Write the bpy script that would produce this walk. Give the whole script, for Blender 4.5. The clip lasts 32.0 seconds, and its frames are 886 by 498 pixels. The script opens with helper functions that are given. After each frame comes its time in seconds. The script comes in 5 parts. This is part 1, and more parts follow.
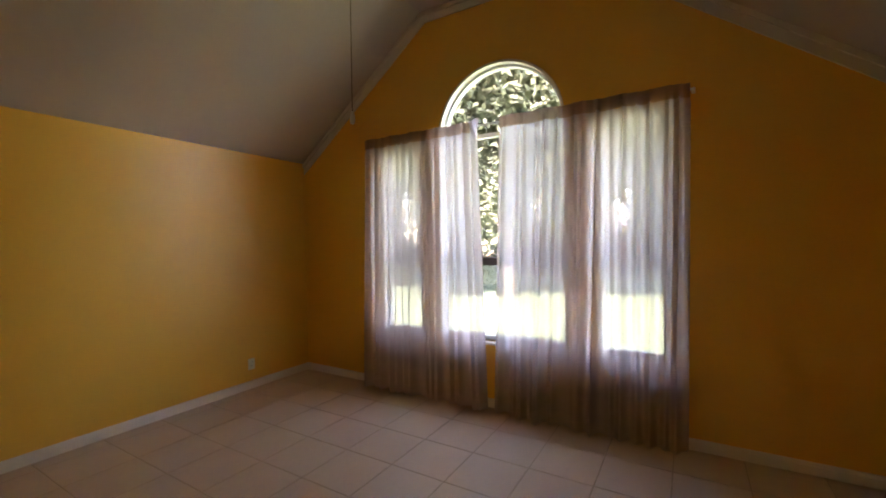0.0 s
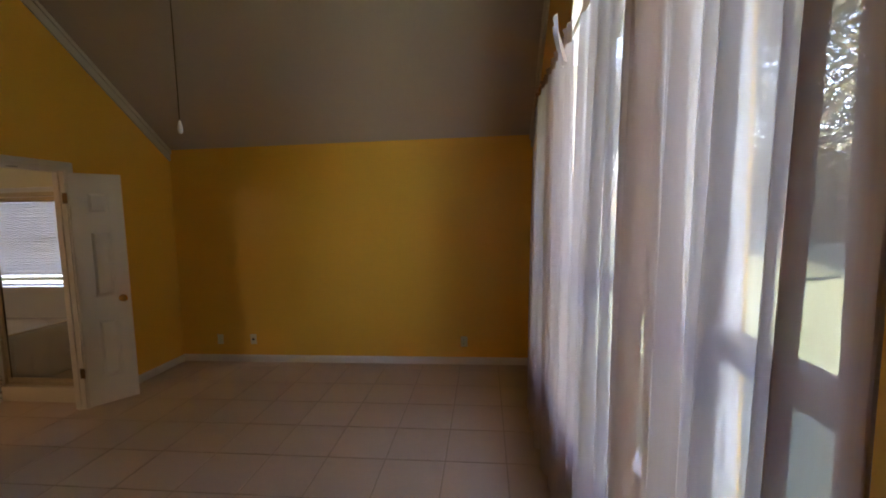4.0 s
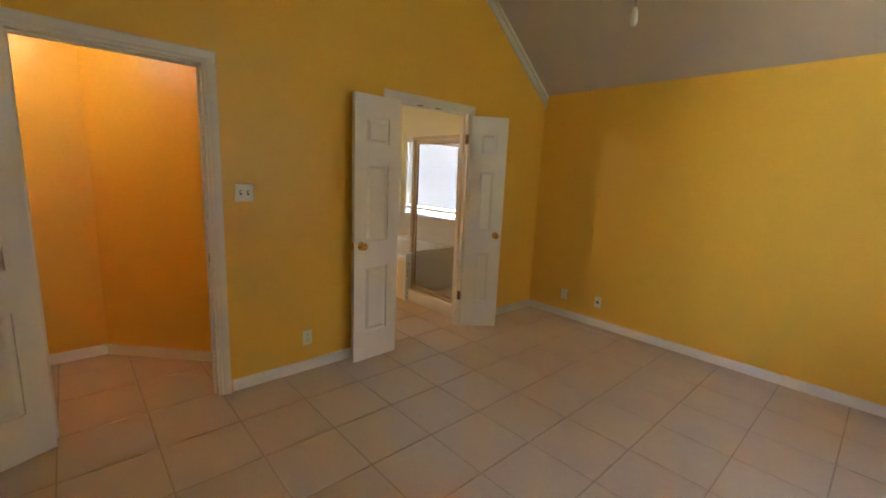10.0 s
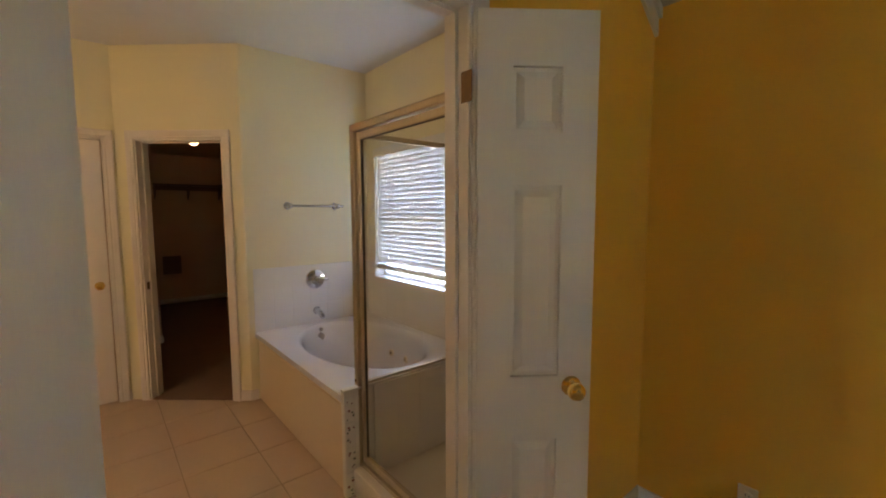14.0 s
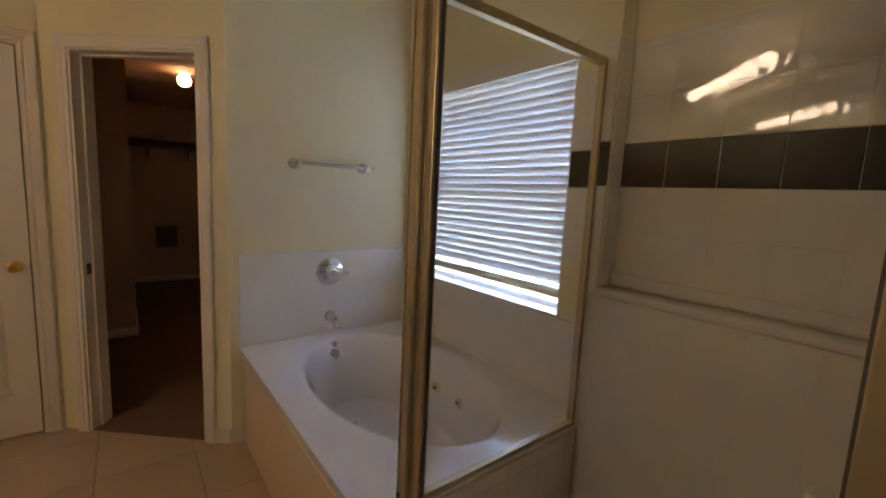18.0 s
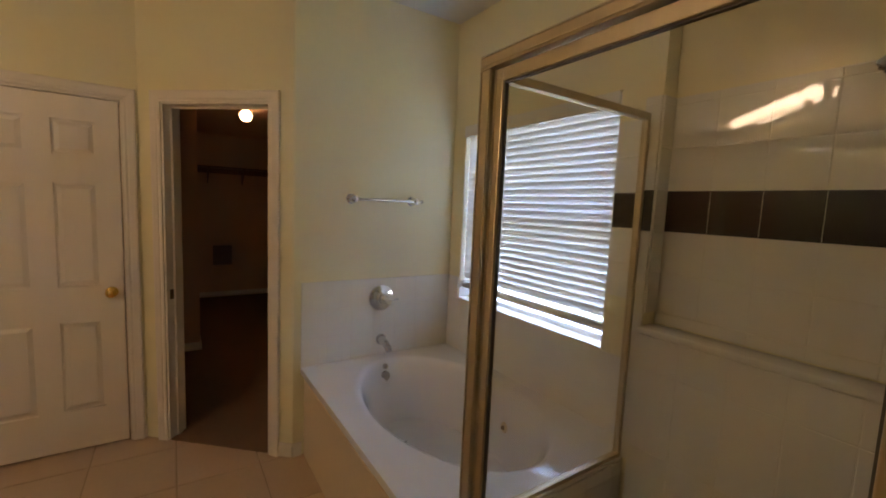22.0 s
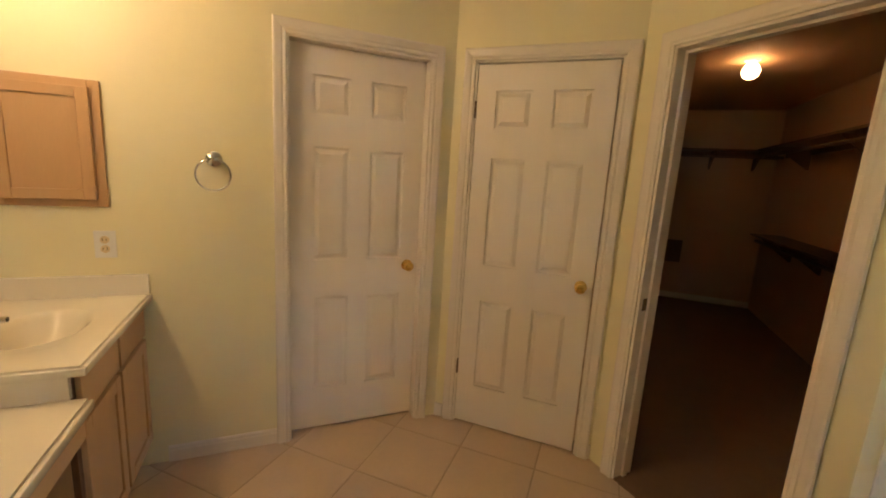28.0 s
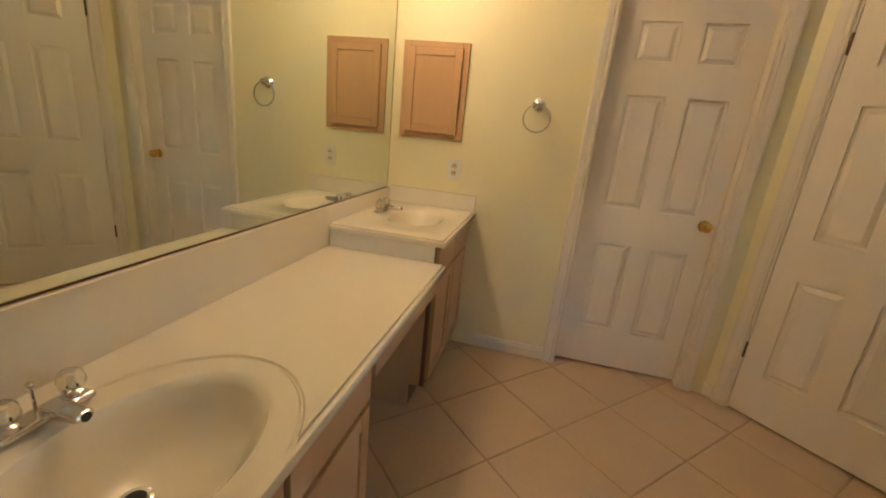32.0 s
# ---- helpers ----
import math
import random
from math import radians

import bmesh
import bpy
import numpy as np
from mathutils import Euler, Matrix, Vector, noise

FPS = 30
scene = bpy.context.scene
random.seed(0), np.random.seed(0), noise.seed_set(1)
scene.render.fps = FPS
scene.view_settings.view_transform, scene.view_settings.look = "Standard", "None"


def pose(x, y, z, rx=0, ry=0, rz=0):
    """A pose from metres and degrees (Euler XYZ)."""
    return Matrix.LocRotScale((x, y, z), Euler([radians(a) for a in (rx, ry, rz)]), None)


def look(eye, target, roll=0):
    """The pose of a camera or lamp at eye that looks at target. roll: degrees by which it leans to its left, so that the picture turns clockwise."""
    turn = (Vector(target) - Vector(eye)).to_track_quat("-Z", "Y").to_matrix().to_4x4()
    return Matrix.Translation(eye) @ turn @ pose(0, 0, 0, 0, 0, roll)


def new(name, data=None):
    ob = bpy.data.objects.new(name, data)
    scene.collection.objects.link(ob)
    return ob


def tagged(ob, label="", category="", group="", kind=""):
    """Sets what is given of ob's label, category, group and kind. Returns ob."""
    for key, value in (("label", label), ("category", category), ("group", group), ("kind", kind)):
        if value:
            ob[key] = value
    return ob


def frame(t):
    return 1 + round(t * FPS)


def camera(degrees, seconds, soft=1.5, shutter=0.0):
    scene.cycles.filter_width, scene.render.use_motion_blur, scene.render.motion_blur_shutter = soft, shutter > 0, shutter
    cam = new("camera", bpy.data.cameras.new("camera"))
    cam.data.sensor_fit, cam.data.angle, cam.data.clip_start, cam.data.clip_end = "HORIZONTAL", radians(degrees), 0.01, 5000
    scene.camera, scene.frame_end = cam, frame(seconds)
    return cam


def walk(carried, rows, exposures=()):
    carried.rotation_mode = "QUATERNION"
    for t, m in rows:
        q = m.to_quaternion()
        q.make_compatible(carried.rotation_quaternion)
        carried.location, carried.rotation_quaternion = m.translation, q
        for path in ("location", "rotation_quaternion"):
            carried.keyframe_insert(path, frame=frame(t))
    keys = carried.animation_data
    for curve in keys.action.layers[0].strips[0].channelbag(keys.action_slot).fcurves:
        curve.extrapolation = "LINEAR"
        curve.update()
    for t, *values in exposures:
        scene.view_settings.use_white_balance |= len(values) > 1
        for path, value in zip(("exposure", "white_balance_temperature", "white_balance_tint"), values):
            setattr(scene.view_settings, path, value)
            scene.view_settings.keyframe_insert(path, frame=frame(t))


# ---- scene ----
cam = camera(94.1, 32.0, soft=1.9)
PATH = [
    (0, (0.660, -3.932, 1.473), (2.377, -2.906, 1.439), -0.8),
    (0.5, (1.009, -4.066, 1.506), (2.673, -2.956, 1.502), 0.4),
    (1, (1.440, -4.202, 1.529), (3.060, -3.030, 1.554), 0.7),
    (1.5, (1.792, -4.319, 1.494), (3.363, -3.083, 1.547), -0.0),
    (2, (2.298, -4.433, 1.507), (3.722, -3.029, 1.466), -0.1),
    (2.5, (2.555, -4.388, 1.446), (3.780, -2.807, 1.442), -0.3),
    (3, (2.929, -4.312, 1.475), (3.695, -2.466, 1.414), -3.1),
    (3.5, (3.308, -4.396, 1.613), (3.595, -2.421, 1.479), -1.0),
    (4, (3.553, -4.412, 1.635), (3.348, -2.430, 1.462), -1.4),
    (4.5, (3.646, -4.433, 1.594), (3.051, -2.529, 1.446), -3.2),
    (6.5, (3.535, -4.475, 1.503), (2.612, -2.716, 1.271), -2.0),
    (7, (3.507, -4.462, 1.506), (2.541, -2.727, 1.265), -2.0),
    (7.5, (3.455, -4.480, 1.503), (2.344, -2.834, 1.264), -1.6),
    (8, (3.425, -4.479, 1.496), (2.199, -2.919, 1.245), -1.6),
    (8.5, (3.375, -4.487, 1.495), (2.005, -3.053, 1.236), -2.3),
    (9, (3.262, -4.446, 1.506), (1.831, -3.069, 1.268), -2.3),
    (9.5, (3.074, -4.324, 1.516), (1.659, -2.931, 1.275), -1.4),
    (10, (2.863, -4.090, 1.491), (1.411, -2.760, 1.141), 2.6),
    (10.5, (2.633, -3.870, 1.518), (0.963, -2.788, 1.314), 1.2),
    (11, (2.397, -3.621, 1.553), (0.770, -2.465, 1.416), 0.7),
    (11.5, (2.117, -3.269, 1.535), (0.583, -2.010, 1.289), 0.8),
    (12, (1.863, -2.986, 1.504), (0.350, -1.695, 1.294), 0.9),
    (12.5, (1.599, -2.684, 1.497), (0.097, -1.380, 1.290), -1.3),
    (13, (1.373, -2.455, 1.482), (-0.178, -1.206, 1.303), 0.3),
    (13.5, (1.126, -2.270, 1.473), (-0.414, -1.013, 1.254), 0.0),
    (14, (0.912, -2.079, 1.468), (-0.615, -0.799, 1.295), -0.2),
    (14.5, (0.697, -1.896, 1.432), (-0.812, -0.602, 1.217), 0.4),
    (16.5, (-0.043, -1.577, 1.431), (-1.600, -0.360, 1.125), -0.4),
    (17, (-0.131, -1.544, 1.425), (-1.687, -0.325, 1.120), -0.7),
    (17.5, (-0.159, -1.570, 1.390), (-1.731, -0.357, 1.147), 1.9),
    (18, (-0.160, -1.627, 1.389), (-1.725, -0.408, 1.135), 2.8),
    (18.5, (-0.133, -1.674, 1.387), (-1.642, -0.384, 1.149), 3.8),
    (19, (-0.106, -1.714, 1.397), (-1.569, -0.375, 1.137), 4.1),
    (19.5, (-0.083, -1.748, 1.440), (-1.508, -0.369, 1.178), 3.8),
    (20, (-0.061, -1.786, 1.490), (-1.491, -0.406, 1.266), 2.7),
    (20.5, (-0.032, -1.801, 1.503), (-1.495, -0.449, 1.320), 1.5),
    (21, (-0.011, -1.813, 1.527), (-1.493, -0.484, 1.338), 0.8),
    (21.5, (-0.030, -1.788, 1.520), (-1.551, -0.501, 1.342), 1.5),
    (22, (-0.105, -1.773, 1.507), (-1.768, -0.681, 1.304), 2.5),
    (22.5, (-0.240, -1.735, 1.504), (-2.079, -0.980, 1.287), 2.5),
    (23, (-0.420, -1.656, 1.500), (-2.312, -1.044, 1.289), 2.4),
    (23.5, (-0.648, -1.651, 1.477), (-2.545, -1.066, 1.236), 2.6),
    (24, (-0.954, -1.691, 1.509), (-2.860, -1.143, 1.253), 0.8),
    (24.5, (-1.226, -1.733, 1.507), (-3.136, -1.173, 1.308), 1.0),
    (25, (-1.330, -1.834, 1.516), (-3.315, -1.724, 1.294), 0.7),
    (25.5, (-1.274, -1.902, 1.508), (-3.256, -1.962, 1.250), 1.2),
    (27.5, (-1.051, -1.952, 1.462), (-2.935, -2.526, 1.114), 3.0),
    (28, (-0.990, -2.010, 1.453), (-2.824, -2.723, 1.094), 3.5),
    (28.5, (-0.948, -2.033, 1.428), (-2.713, -2.881, 1.022), 3.5),
    (29, (-0.926, -2.043, 1.409), (-2.537, -3.133, 0.945), 3.1),
    (29.5, (-0.916, -2.023, 1.399), (-2.391, -3.283, 0.912), 4.0),
    (30, (-0.890, -2.006, 1.369), (-2.248, -3.381, 0.854), 3.9),
    (30.5, (-0.859, -1.988, 1.347), (-2.146, -3.420, 0.806), 4.3),
    (31, (-0.817, -1.983, 1.326), (-2.062, -3.446, 0.768), 4.8),
    (31.5, (-0.763, -1.986, 1.315), (-1.925, -3.516, 0.758), 5.4),
    (32, (-0.729, -1.976, 1.305), (-1.784, -3.576, 0.733), 5.7),
]
EXPOSURES = [(0, 5.7, 7700, 28), (1, 5.35, 7700, 29), (2, 5.1, 7700, 29), (3, 4.95, 7500, 30), (4, 5.25, 7400, 29), (4.6, 5.6, 7500, 25), (6.3, 6.42, 7800, 20), (8, 6.5, 7600, 20), (10, 6.58, 7400, 19), (12, 6.5, 7200, 20), (13, 6.42, 7100, 21), (14, 6.1, 7000, 22), (16.5, 5.7, 6400, 22), (22, 5.75, 6800, 19), (24, 5.7, 7300, 17), (25.5, 5.95, 7600, 15), (28, 6.4, 7300, 13), (32, 6.4, 6900, 11)]
walk(cam, [(t, look(eye, target, roll)) for t, eye, target, roll in PATH], EXPOSURES)

# ---- world and sun ----
world = bpy.data.worlds.new("sky")
scene.world = world
world.use_nodes = True
wn = world.node_tree.nodes
sky = wn.new("ShaderNodeTexSky")
sky.sky_type, sky.sun_disc = "NISHITA", False
sky.sun_elevation, sky.sun_rotation = radians(48), radians(249)
wn["Background"].inputs["Strength"].default_value = 0.15
world.node_tree.links.new(sky.outputs["Color"], wn["Background"].inputs["Color"])
sun = new("sun", bpy.data.lights.new("sun", "SUN"))
sun.data.energy, sun.data.angle, sun.data.color = 2.6, radians(0.5), (1.0, 0.965, 0.91)
sun.matrix_world = look((-26, -10, 31), (0, 0, 0))


# ---- mesh helpers ----
def box(bm, x0, y0, z0, x1, y1, z1, bevel=0.0, seg=2):
    vs = [bm.verts.new((x, y, z)) for x in (x0, x1) for y in (y0, y1) for z in (z0, z1)]
    fs = [bm.faces.new([vs[i] for i in f]) for f in ((0, 1, 3, 2), (4, 6, 7, 5), (0, 4, 5, 1), (2, 3, 7, 6), (0, 2, 6, 4), (1, 5, 7, 3))]
    if bevel:
        edges = {e for f in fs for e in f.edges}
        bmesh.ops.bevel(bm, geom=list(edges), offset=bevel, segments=seg, affect="EDGES", profile=0.5)
    return vs


def prism(bm, pts, a, b, axis="z"):
    """A polygon swept from a to b along an axis; the polygon lies in the other two axes, in order."""
    def put(p, h):
        return {"z": (p[0], p[1], h), "y": (p[0], h, p[1]), "x": (h, p[0], p[1])}[axis]
    lo = [bm.verts.new(put(p, a)) for p in pts]
    hi = [bm.verts.new(put(p, b)) for p in pts]
    n = len(pts)
    bm.faces.new(lo[::-1])
    bm.faces.new(hi)
    for i in range(n):
        bm.faces.new([lo[i], lo[(i + 1) % n], hi[(i + 1) % n], hi[i]])


def lathe(bm, profile, m=None, seg=24):
    """Spins (radius, height) pairs round the local z axis of m."""
    m = m or Matrix()
    rings = []
    for r, h in profile:
        if r < 1e-5:
            rings.append([bm.verts.new(m @ Vector((0, 0, h)))])
        else:
            rings.append([bm.verts.new(m @ Vector((r * math.cos(6.28319 * k / seg), r * math.sin(6.28319 * k / seg), h))) for k in range(seg)])
    for a, b in zip(rings, rings[1:]):
        for k in range(seg):
            q = (k + 1) % seg
            if len(a) == 1 and len(b) > 1:
                bm.faces.new([a[0], b[q], b[k]])
            elif len(b) == 1 and len(a) > 1:
                bm.faces.new([a[k], a[q], b[0]])
            elif len(a) > 1:
                bm.faces.new([a[k], a[q], b[q], b[k]])


def tube(bm, pts, r, seg=10, closed=False):
    """A round tube along points."""
    pts = [Vector(p) for p in pts]
    n, rings = len(pts), []
    side = None
    for i, p in enumerate(pts):
        a = pts[i - 1] if i or closed else p
        b = pts[(i + 1) % n] if i < n - 1 or closed else p
        d = (b - a).normalized()
        if side is None:
            side = d.orthogonal().normalized()
        side = (side - d * side.dot(d)).normalized()
        up = d.cross(side)
        rr = r[i] if isinstance(r, (list, tuple)) else r
        rings.append([bm.verts.new(p + rr * (side * math.cos(6.28319 * k / seg) + up * math.sin(6.28319 * k / seg))) for k in range(seg)])
    for i in range(n if closed else n - 1):
        a, b = rings[i], rings[(i + 1) % n]
        for k in range(seg):
            bm.faces.new([a[k], a[(k + 1) % seg], b[(k + 1) % seg], b[k]])
    if not closed:
        bm.faces.new(rings[0][::-1])
        bm.faces.new(rings[-1])


def to_mesh(name, bm, material, smooth=False):
    bmesh.ops.recalc_face_normals(bm, faces=bm.faces)
    me = bpy.data.meshes.new(name)
    bm.to_mesh(me)
    bm.free()
    me.materials.append(material)
    if smooth:
        for p in me.polygons:
            p.use_smooth = True
        me.set_sharp_from_angle(angle=radians(40))
    return me


def part(name, bm, material, parent=None, label="", smooth=False):
    ob = new(name, to_mesh(name, bm, material, smooth))
    ob.parent = parent
    return tagged(ob, label)


def thing(name, m, label, category, group="", kind=""):
    ob = new(name)
    ob.empty_display_size = 0.1
    ob.matrix_world = m if isinstance(m, Matrix) else Matrix.Translation(m)
    return tagged(ob, label, category, group, kind)


def structure(name, bm, material, label, category="", smooth=False):
    return tagged(part(name, bm, material, None, "", smooth), label, category or name.split("_")[0], "", "structure")


def bx(*a, **k):
    bm = bmesh.new()
    box(bm, *a, **k)
    return bm


def spun(profile, m=None, seg=24):
    bm = bmesh.new()
    lathe(bm, profile, m, seg)
    return bm


def along(p, q):
    """A frame at p whose z points at q."""
    p, q = Vector(p), Vector(q)
    return Matrix.Translation(p) @ (q - p).to_track_quat("Z", "Y").to_matrix().to_4x4()


# ---- materials ----
def mat(name, color, rough=0.5, metal=0.0, spread=0.06, scale=6.0, fine=0.03, bump=0.0, bump_scale=120.0, stretch=(1, 1, 1), coat=0.0, jitter=0.0, second=None, amount=0.0):
    """Paint, stone, wood or metal: a base colour varied at two scales, with fine relief. second, amount: a stain colour in patches."""
    m = bpy.data.materials.new(name)
    m.use_nodes = True
    n, l = m.node_tree.nodes, m.node_tree.links
    b = n["Principled BSDF"]
    co = n.new("ShaderNodeTexCoord")
    mp = n.new("ShaderNodeMapping")
    mp.inputs["Scale"].default_value = stretch
    l.new(co.outputs["Object"], mp.inputs["Vector"])
    big, small = n.new("ShaderNodeTexNoise"), n.new("ShaderNodeTexNoise")
    for t, s, d in ((big, scale, 4), (small, scale * 14, 3)):
        t.inputs["Scale"].default_value, t.inputs["Detail"].default_value = s, d
        l.new(mp.outputs["Vector"], t.inputs["Vector"])
    value = n.new("ShaderNodeMath")
    value.operation = "MULTIPLY_ADD"
    l.new(big.outputs["Fac"], value.inputs[0])
    value.inputs[1].default_value, value.inputs[2].default_value = 2 * spread, 1 - spread
    value2 = n.new("ShaderNodeMath")
    value2.operation = "MULTIPLY_ADD"
    l.new(small.outputs["Fac"], value2.inputs[0])
    value2.inputs[1].default_value = 2 * fine
    l.new(value.outputs[0], value2.inputs[2])
    last = value2
    if jitter:
        info = n.new("ShaderNodeObjectInfo")
        j = n.new("ShaderNodeMath")
        j.operation = "MULTIPLY_ADD"
        l.new(info.outputs["Random"], j.inputs[0])
        j.inputs[1].default_value = jitter
        l.new(last.outputs[0], j.inputs[2])
        last = j
    hsv = n.new("ShaderNodeHueSaturation")
    hsv.inputs["Color"].default_value = (*color, 1)
    l.new(last.outputs[0], hsv.inputs["Value"])
    out = hsv.outputs["Color"]
    if second:
        patch, ramp, mix = n.new("ShaderNodeTexNoise"), n.new("ShaderNodeValToRGB"), n.new("ShaderNodeMixRGB")
        patch.inputs["Scale"].default_value, patch.inputs["Detail"].default_value = scale * 0.6, 6
        l.new(mp.outputs["Vector"], patch.inputs["Vector"])
        ramp.color_ramp.elements[0].position, ramp.color_ramp.elements[1].position = 0.48, 0.72
        ramp.color_ramp.elements[1].color = (amount, amount, amount, 1)
        l.new(patch.outputs["Fac"], ramp.inputs["Fac"])
        l.new(ramp.outputs["Color"], mix.inputs["Fac"])
        l.new(out, mix.inputs[1])
        mix.inputs[2].default_value = (*second, 1)
        out = mix.outputs[0]
    l.new(out, b.inputs["Base Color"])
    b.inputs["Metallic"].default_value = metal
    rv = n.new("ShaderNodeMath")
    rv.operation = "MULTIPLY_ADD"
    l.new(small.outputs["Fac"], rv.inputs[0])
    rv.inputs[1].default_value, rv.inputs[2].default_value = 0.16 * rough, rough * 0.92
    l.new(rv.outputs[0], b.inputs["Roughness"])
    b.inputs["Coat Weight"].default_value = coat
    if bump:
        g, bp = n.new("ShaderNodeTexNoise"), n.new("ShaderNodeBump")
        g.inputs["Scale"].default_value, g.inputs["Detail"].default_value = bump_scale, 3
        l.new(mp.outputs["Vector"], g.inputs["Vector"])
        bp.inputs["Strength"].default_value, bp.inputs["Distance"].default_value = bump, 0.004
        l.new(g.outputs["Fac"], bp.inputs["Height"])
        l.new(bp.outputs["Normal"], b.inputs["Normal"])
    return m


def clear(name, tint=(1, 1, 1), gloss=1.0):
    """A thin pane: light goes straight through, and the grazing angle gives the gloss."""
    m = bpy.data.materials.new(name)
    m.use_nodes = True
    n, l = m.node_tree.nodes, m.node_tree.links
    n.remove(n["Principled BSDF"])
    tr, gl, lw, mx, pw, ma = (n.new("ShaderNode" + k) for k in ("BsdfTransparent", "BsdfGlossy", "LayerWeight", "MixShader", "Math", "Math"))
    tr.inputs["Color"].default_value = (*tint, 1)
    gl.inputs["Roughness"].default_value = 0.008
    lw.inputs["Blend"].default_value = 0.5
    pw.operation, ma.operation = "POWER", "MULTIPLY_ADD"
    l.new(lw.outputs["Facing"], pw.inputs[0])
    pw.inputs[1].default_value = 4.0
    l.new(pw.outputs[0], ma.inputs[0])
    ma.inputs[1].default_value, ma.inputs[2].default_value = 0.85 * gloss, 0.026 * gloss
    l.new(ma.outputs[0], mx.inputs[0])
    l.new(tr.outputs[0], mx.inputs[1])
    l.new(gl.outputs[0], mx.inputs[2])
    l.new(mx.outputs[0], n["Material Output"].inputs["Surface"])
    return m


def sheer(name, color, open_part, through_part, back=None, weave=0.1):
    """Thin woven cloth: part open weave, part scattered through, part bounced back."""
    m = bpy.data.materials.new(name)
    m.use_nodes = True
    n, l = m.node_tree.nodes, m.node_tree.links
    n.remove(n["Principled BSDF"])
    tr, tl, df, a, c = (n.new("ShaderNode" + k) for k in ("BsdfTransparent", "BsdfTranslucent", "BsdfDiffuse", "MixShader", "MixShader"))
    co, ns, ad = n.new("ShaderNodeTexCoord"), n.new("ShaderNodeTexNoise"), n.new("ShaderNodeMath")
    mp = n.new("ShaderNodeMapping")
    mp.inputs["Scale"].default_value = (1, 60, 2)
    l.new(co.outputs["Object"], mp.inputs["Vector"])
    l.new(mp.outputs["Vector"], ns.inputs["Vector"])
    ns.inputs["Scale"].default_value = 3.0
    ad.operation = "MULTIPLY_ADD"
    l.new(ns.outputs["Fac"], ad.inputs[0])
    ad.inputs[1].default_value, ad.inputs[2].default_value = weave, open_part - weave / 2
    df.inputs["Color"].default_value = (*color, 1)
    tl.inputs["Color"].default_value = (*(back or color), 1)
    a.inputs[0].default_value = 1 - through_part
    l.new(tl.outputs[0], a.inputs[1])
    l.new(df.outputs[0], a.inputs[2])
    l.new(ad.outputs[0], c.inputs[0])
    l.new(a.outputs[0], c.inputs[1])
    l.new(tr.outputs[0], c.inputs[2])
    l.new(c.outputs[0], n["Material Output"].inputs["Surface"])
    return m


def glow(name, color, strength):
    m = bpy.data.materials.new(name)
    m.use_nodes = True
    b = m.node_tree.nodes["Principled BSDF"]
    b.inputs["Base Color"].default_value = (0.9, 0.88, 0.82, 1)
    b.inputs["Emission Color"].default_value = (*color, 1)
    b.inputs["Emission Strength"].default_value = strength
    return m


YELLOW = mat("yellow_wall_paint", (0.90, 0.515, 0.065), 0.37, spread=0.035, scale=1.4, fine=0.015, bump=0.12, bump_scale=90)
CREAM = mat("cream_wall_paint", (0.86, 0.785, 0.53), 0.42, spread=0.03, scale=1.6, fine=0.015, bump=0.12, bump_scale=90)
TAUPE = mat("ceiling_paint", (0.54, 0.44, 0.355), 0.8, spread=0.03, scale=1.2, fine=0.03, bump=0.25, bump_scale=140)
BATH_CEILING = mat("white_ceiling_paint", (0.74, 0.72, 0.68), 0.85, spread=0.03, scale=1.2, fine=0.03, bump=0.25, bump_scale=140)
TRIM = mat("white_trim_paint", (0.83, 0.755, 0.655), 0.38, spread=0.03, scale=3, fine=0.02, bump=0.03, bump_scale=60)
DOOR = mat("white_door_paint", (0.88, 0.80, 0.705), 0.40, spread=0.03, scale=2.5, fine=0.02, bump=0.1, bump_scale=50, stretch=(6, 6, 0.5))
TILE = mat("beige_floor_tile", (0.59, 0.44, 0.32), 0.42, spread=0.08, scale=3.5, fine=0.05, bump=0.06, bump_scale=30, jitter=0.035, second=(0.51, 0.365, 0.25), amount=0.55)
CROWN = mat("cream_crown_paint", (0.68, 0.61, 0.50), 0.45, spread=0.03, scale=3, fine=0.02)
PLATE = mat("ivory_wall_plate", (0.86, 0.80, 0.64), 0.35, spread=0.02)
GROUT = mat("floor_grout", (0.475, 0.35, 0.245), 0.85, spread=0.1, scale=10, bump=0.3)
WALL_TILE = mat("white_glazed_tile", (0.85, 0.825, 0.765), 0.03, spread=0.02, scale=4, fine=0.01, bump=0.006, bump_scale=14, jitter=0.02)
BLACK_TILE = mat("dark_glazed_tile", (0.014, 0.007, 0.010), 0.30, spread=0.1, scale=4, bump=0.03, bump_scale=14, jitter=0.1)
WALL_GROUT = mat("wall_grout", (0.80, 0.765, 0.69), 0.8, spread=0.08, scale=10)
ACRYLIC = mat("white_tub_acrylic", (0.84, 0.82, 0.82), 0.12, spread=0.015, scale=3, fine=0.01)
APRON = mat("almond_panel", (0.76, 0.62, 0.44), 0.4, spread=0.03, scale=3)
BLACK_TILE.node_tree.nodes["Principled BSDF"].inputs["Specular IOR Level"].default_value = 0.16
MARBLE = mat("ivory_cultured_marble", (0.85, 0.78, 0.66), 0.16, spread=0.02, scale=4, fine=0.01, coat=0.2)
OAK = mat("pickled_oak", (0.57, 0.35, 0.19), 0.4, spread=0.05, scale=2.5, fine=0.06, bump=0.12, bump_scale=60, stretch=(9, 9, 0.7))
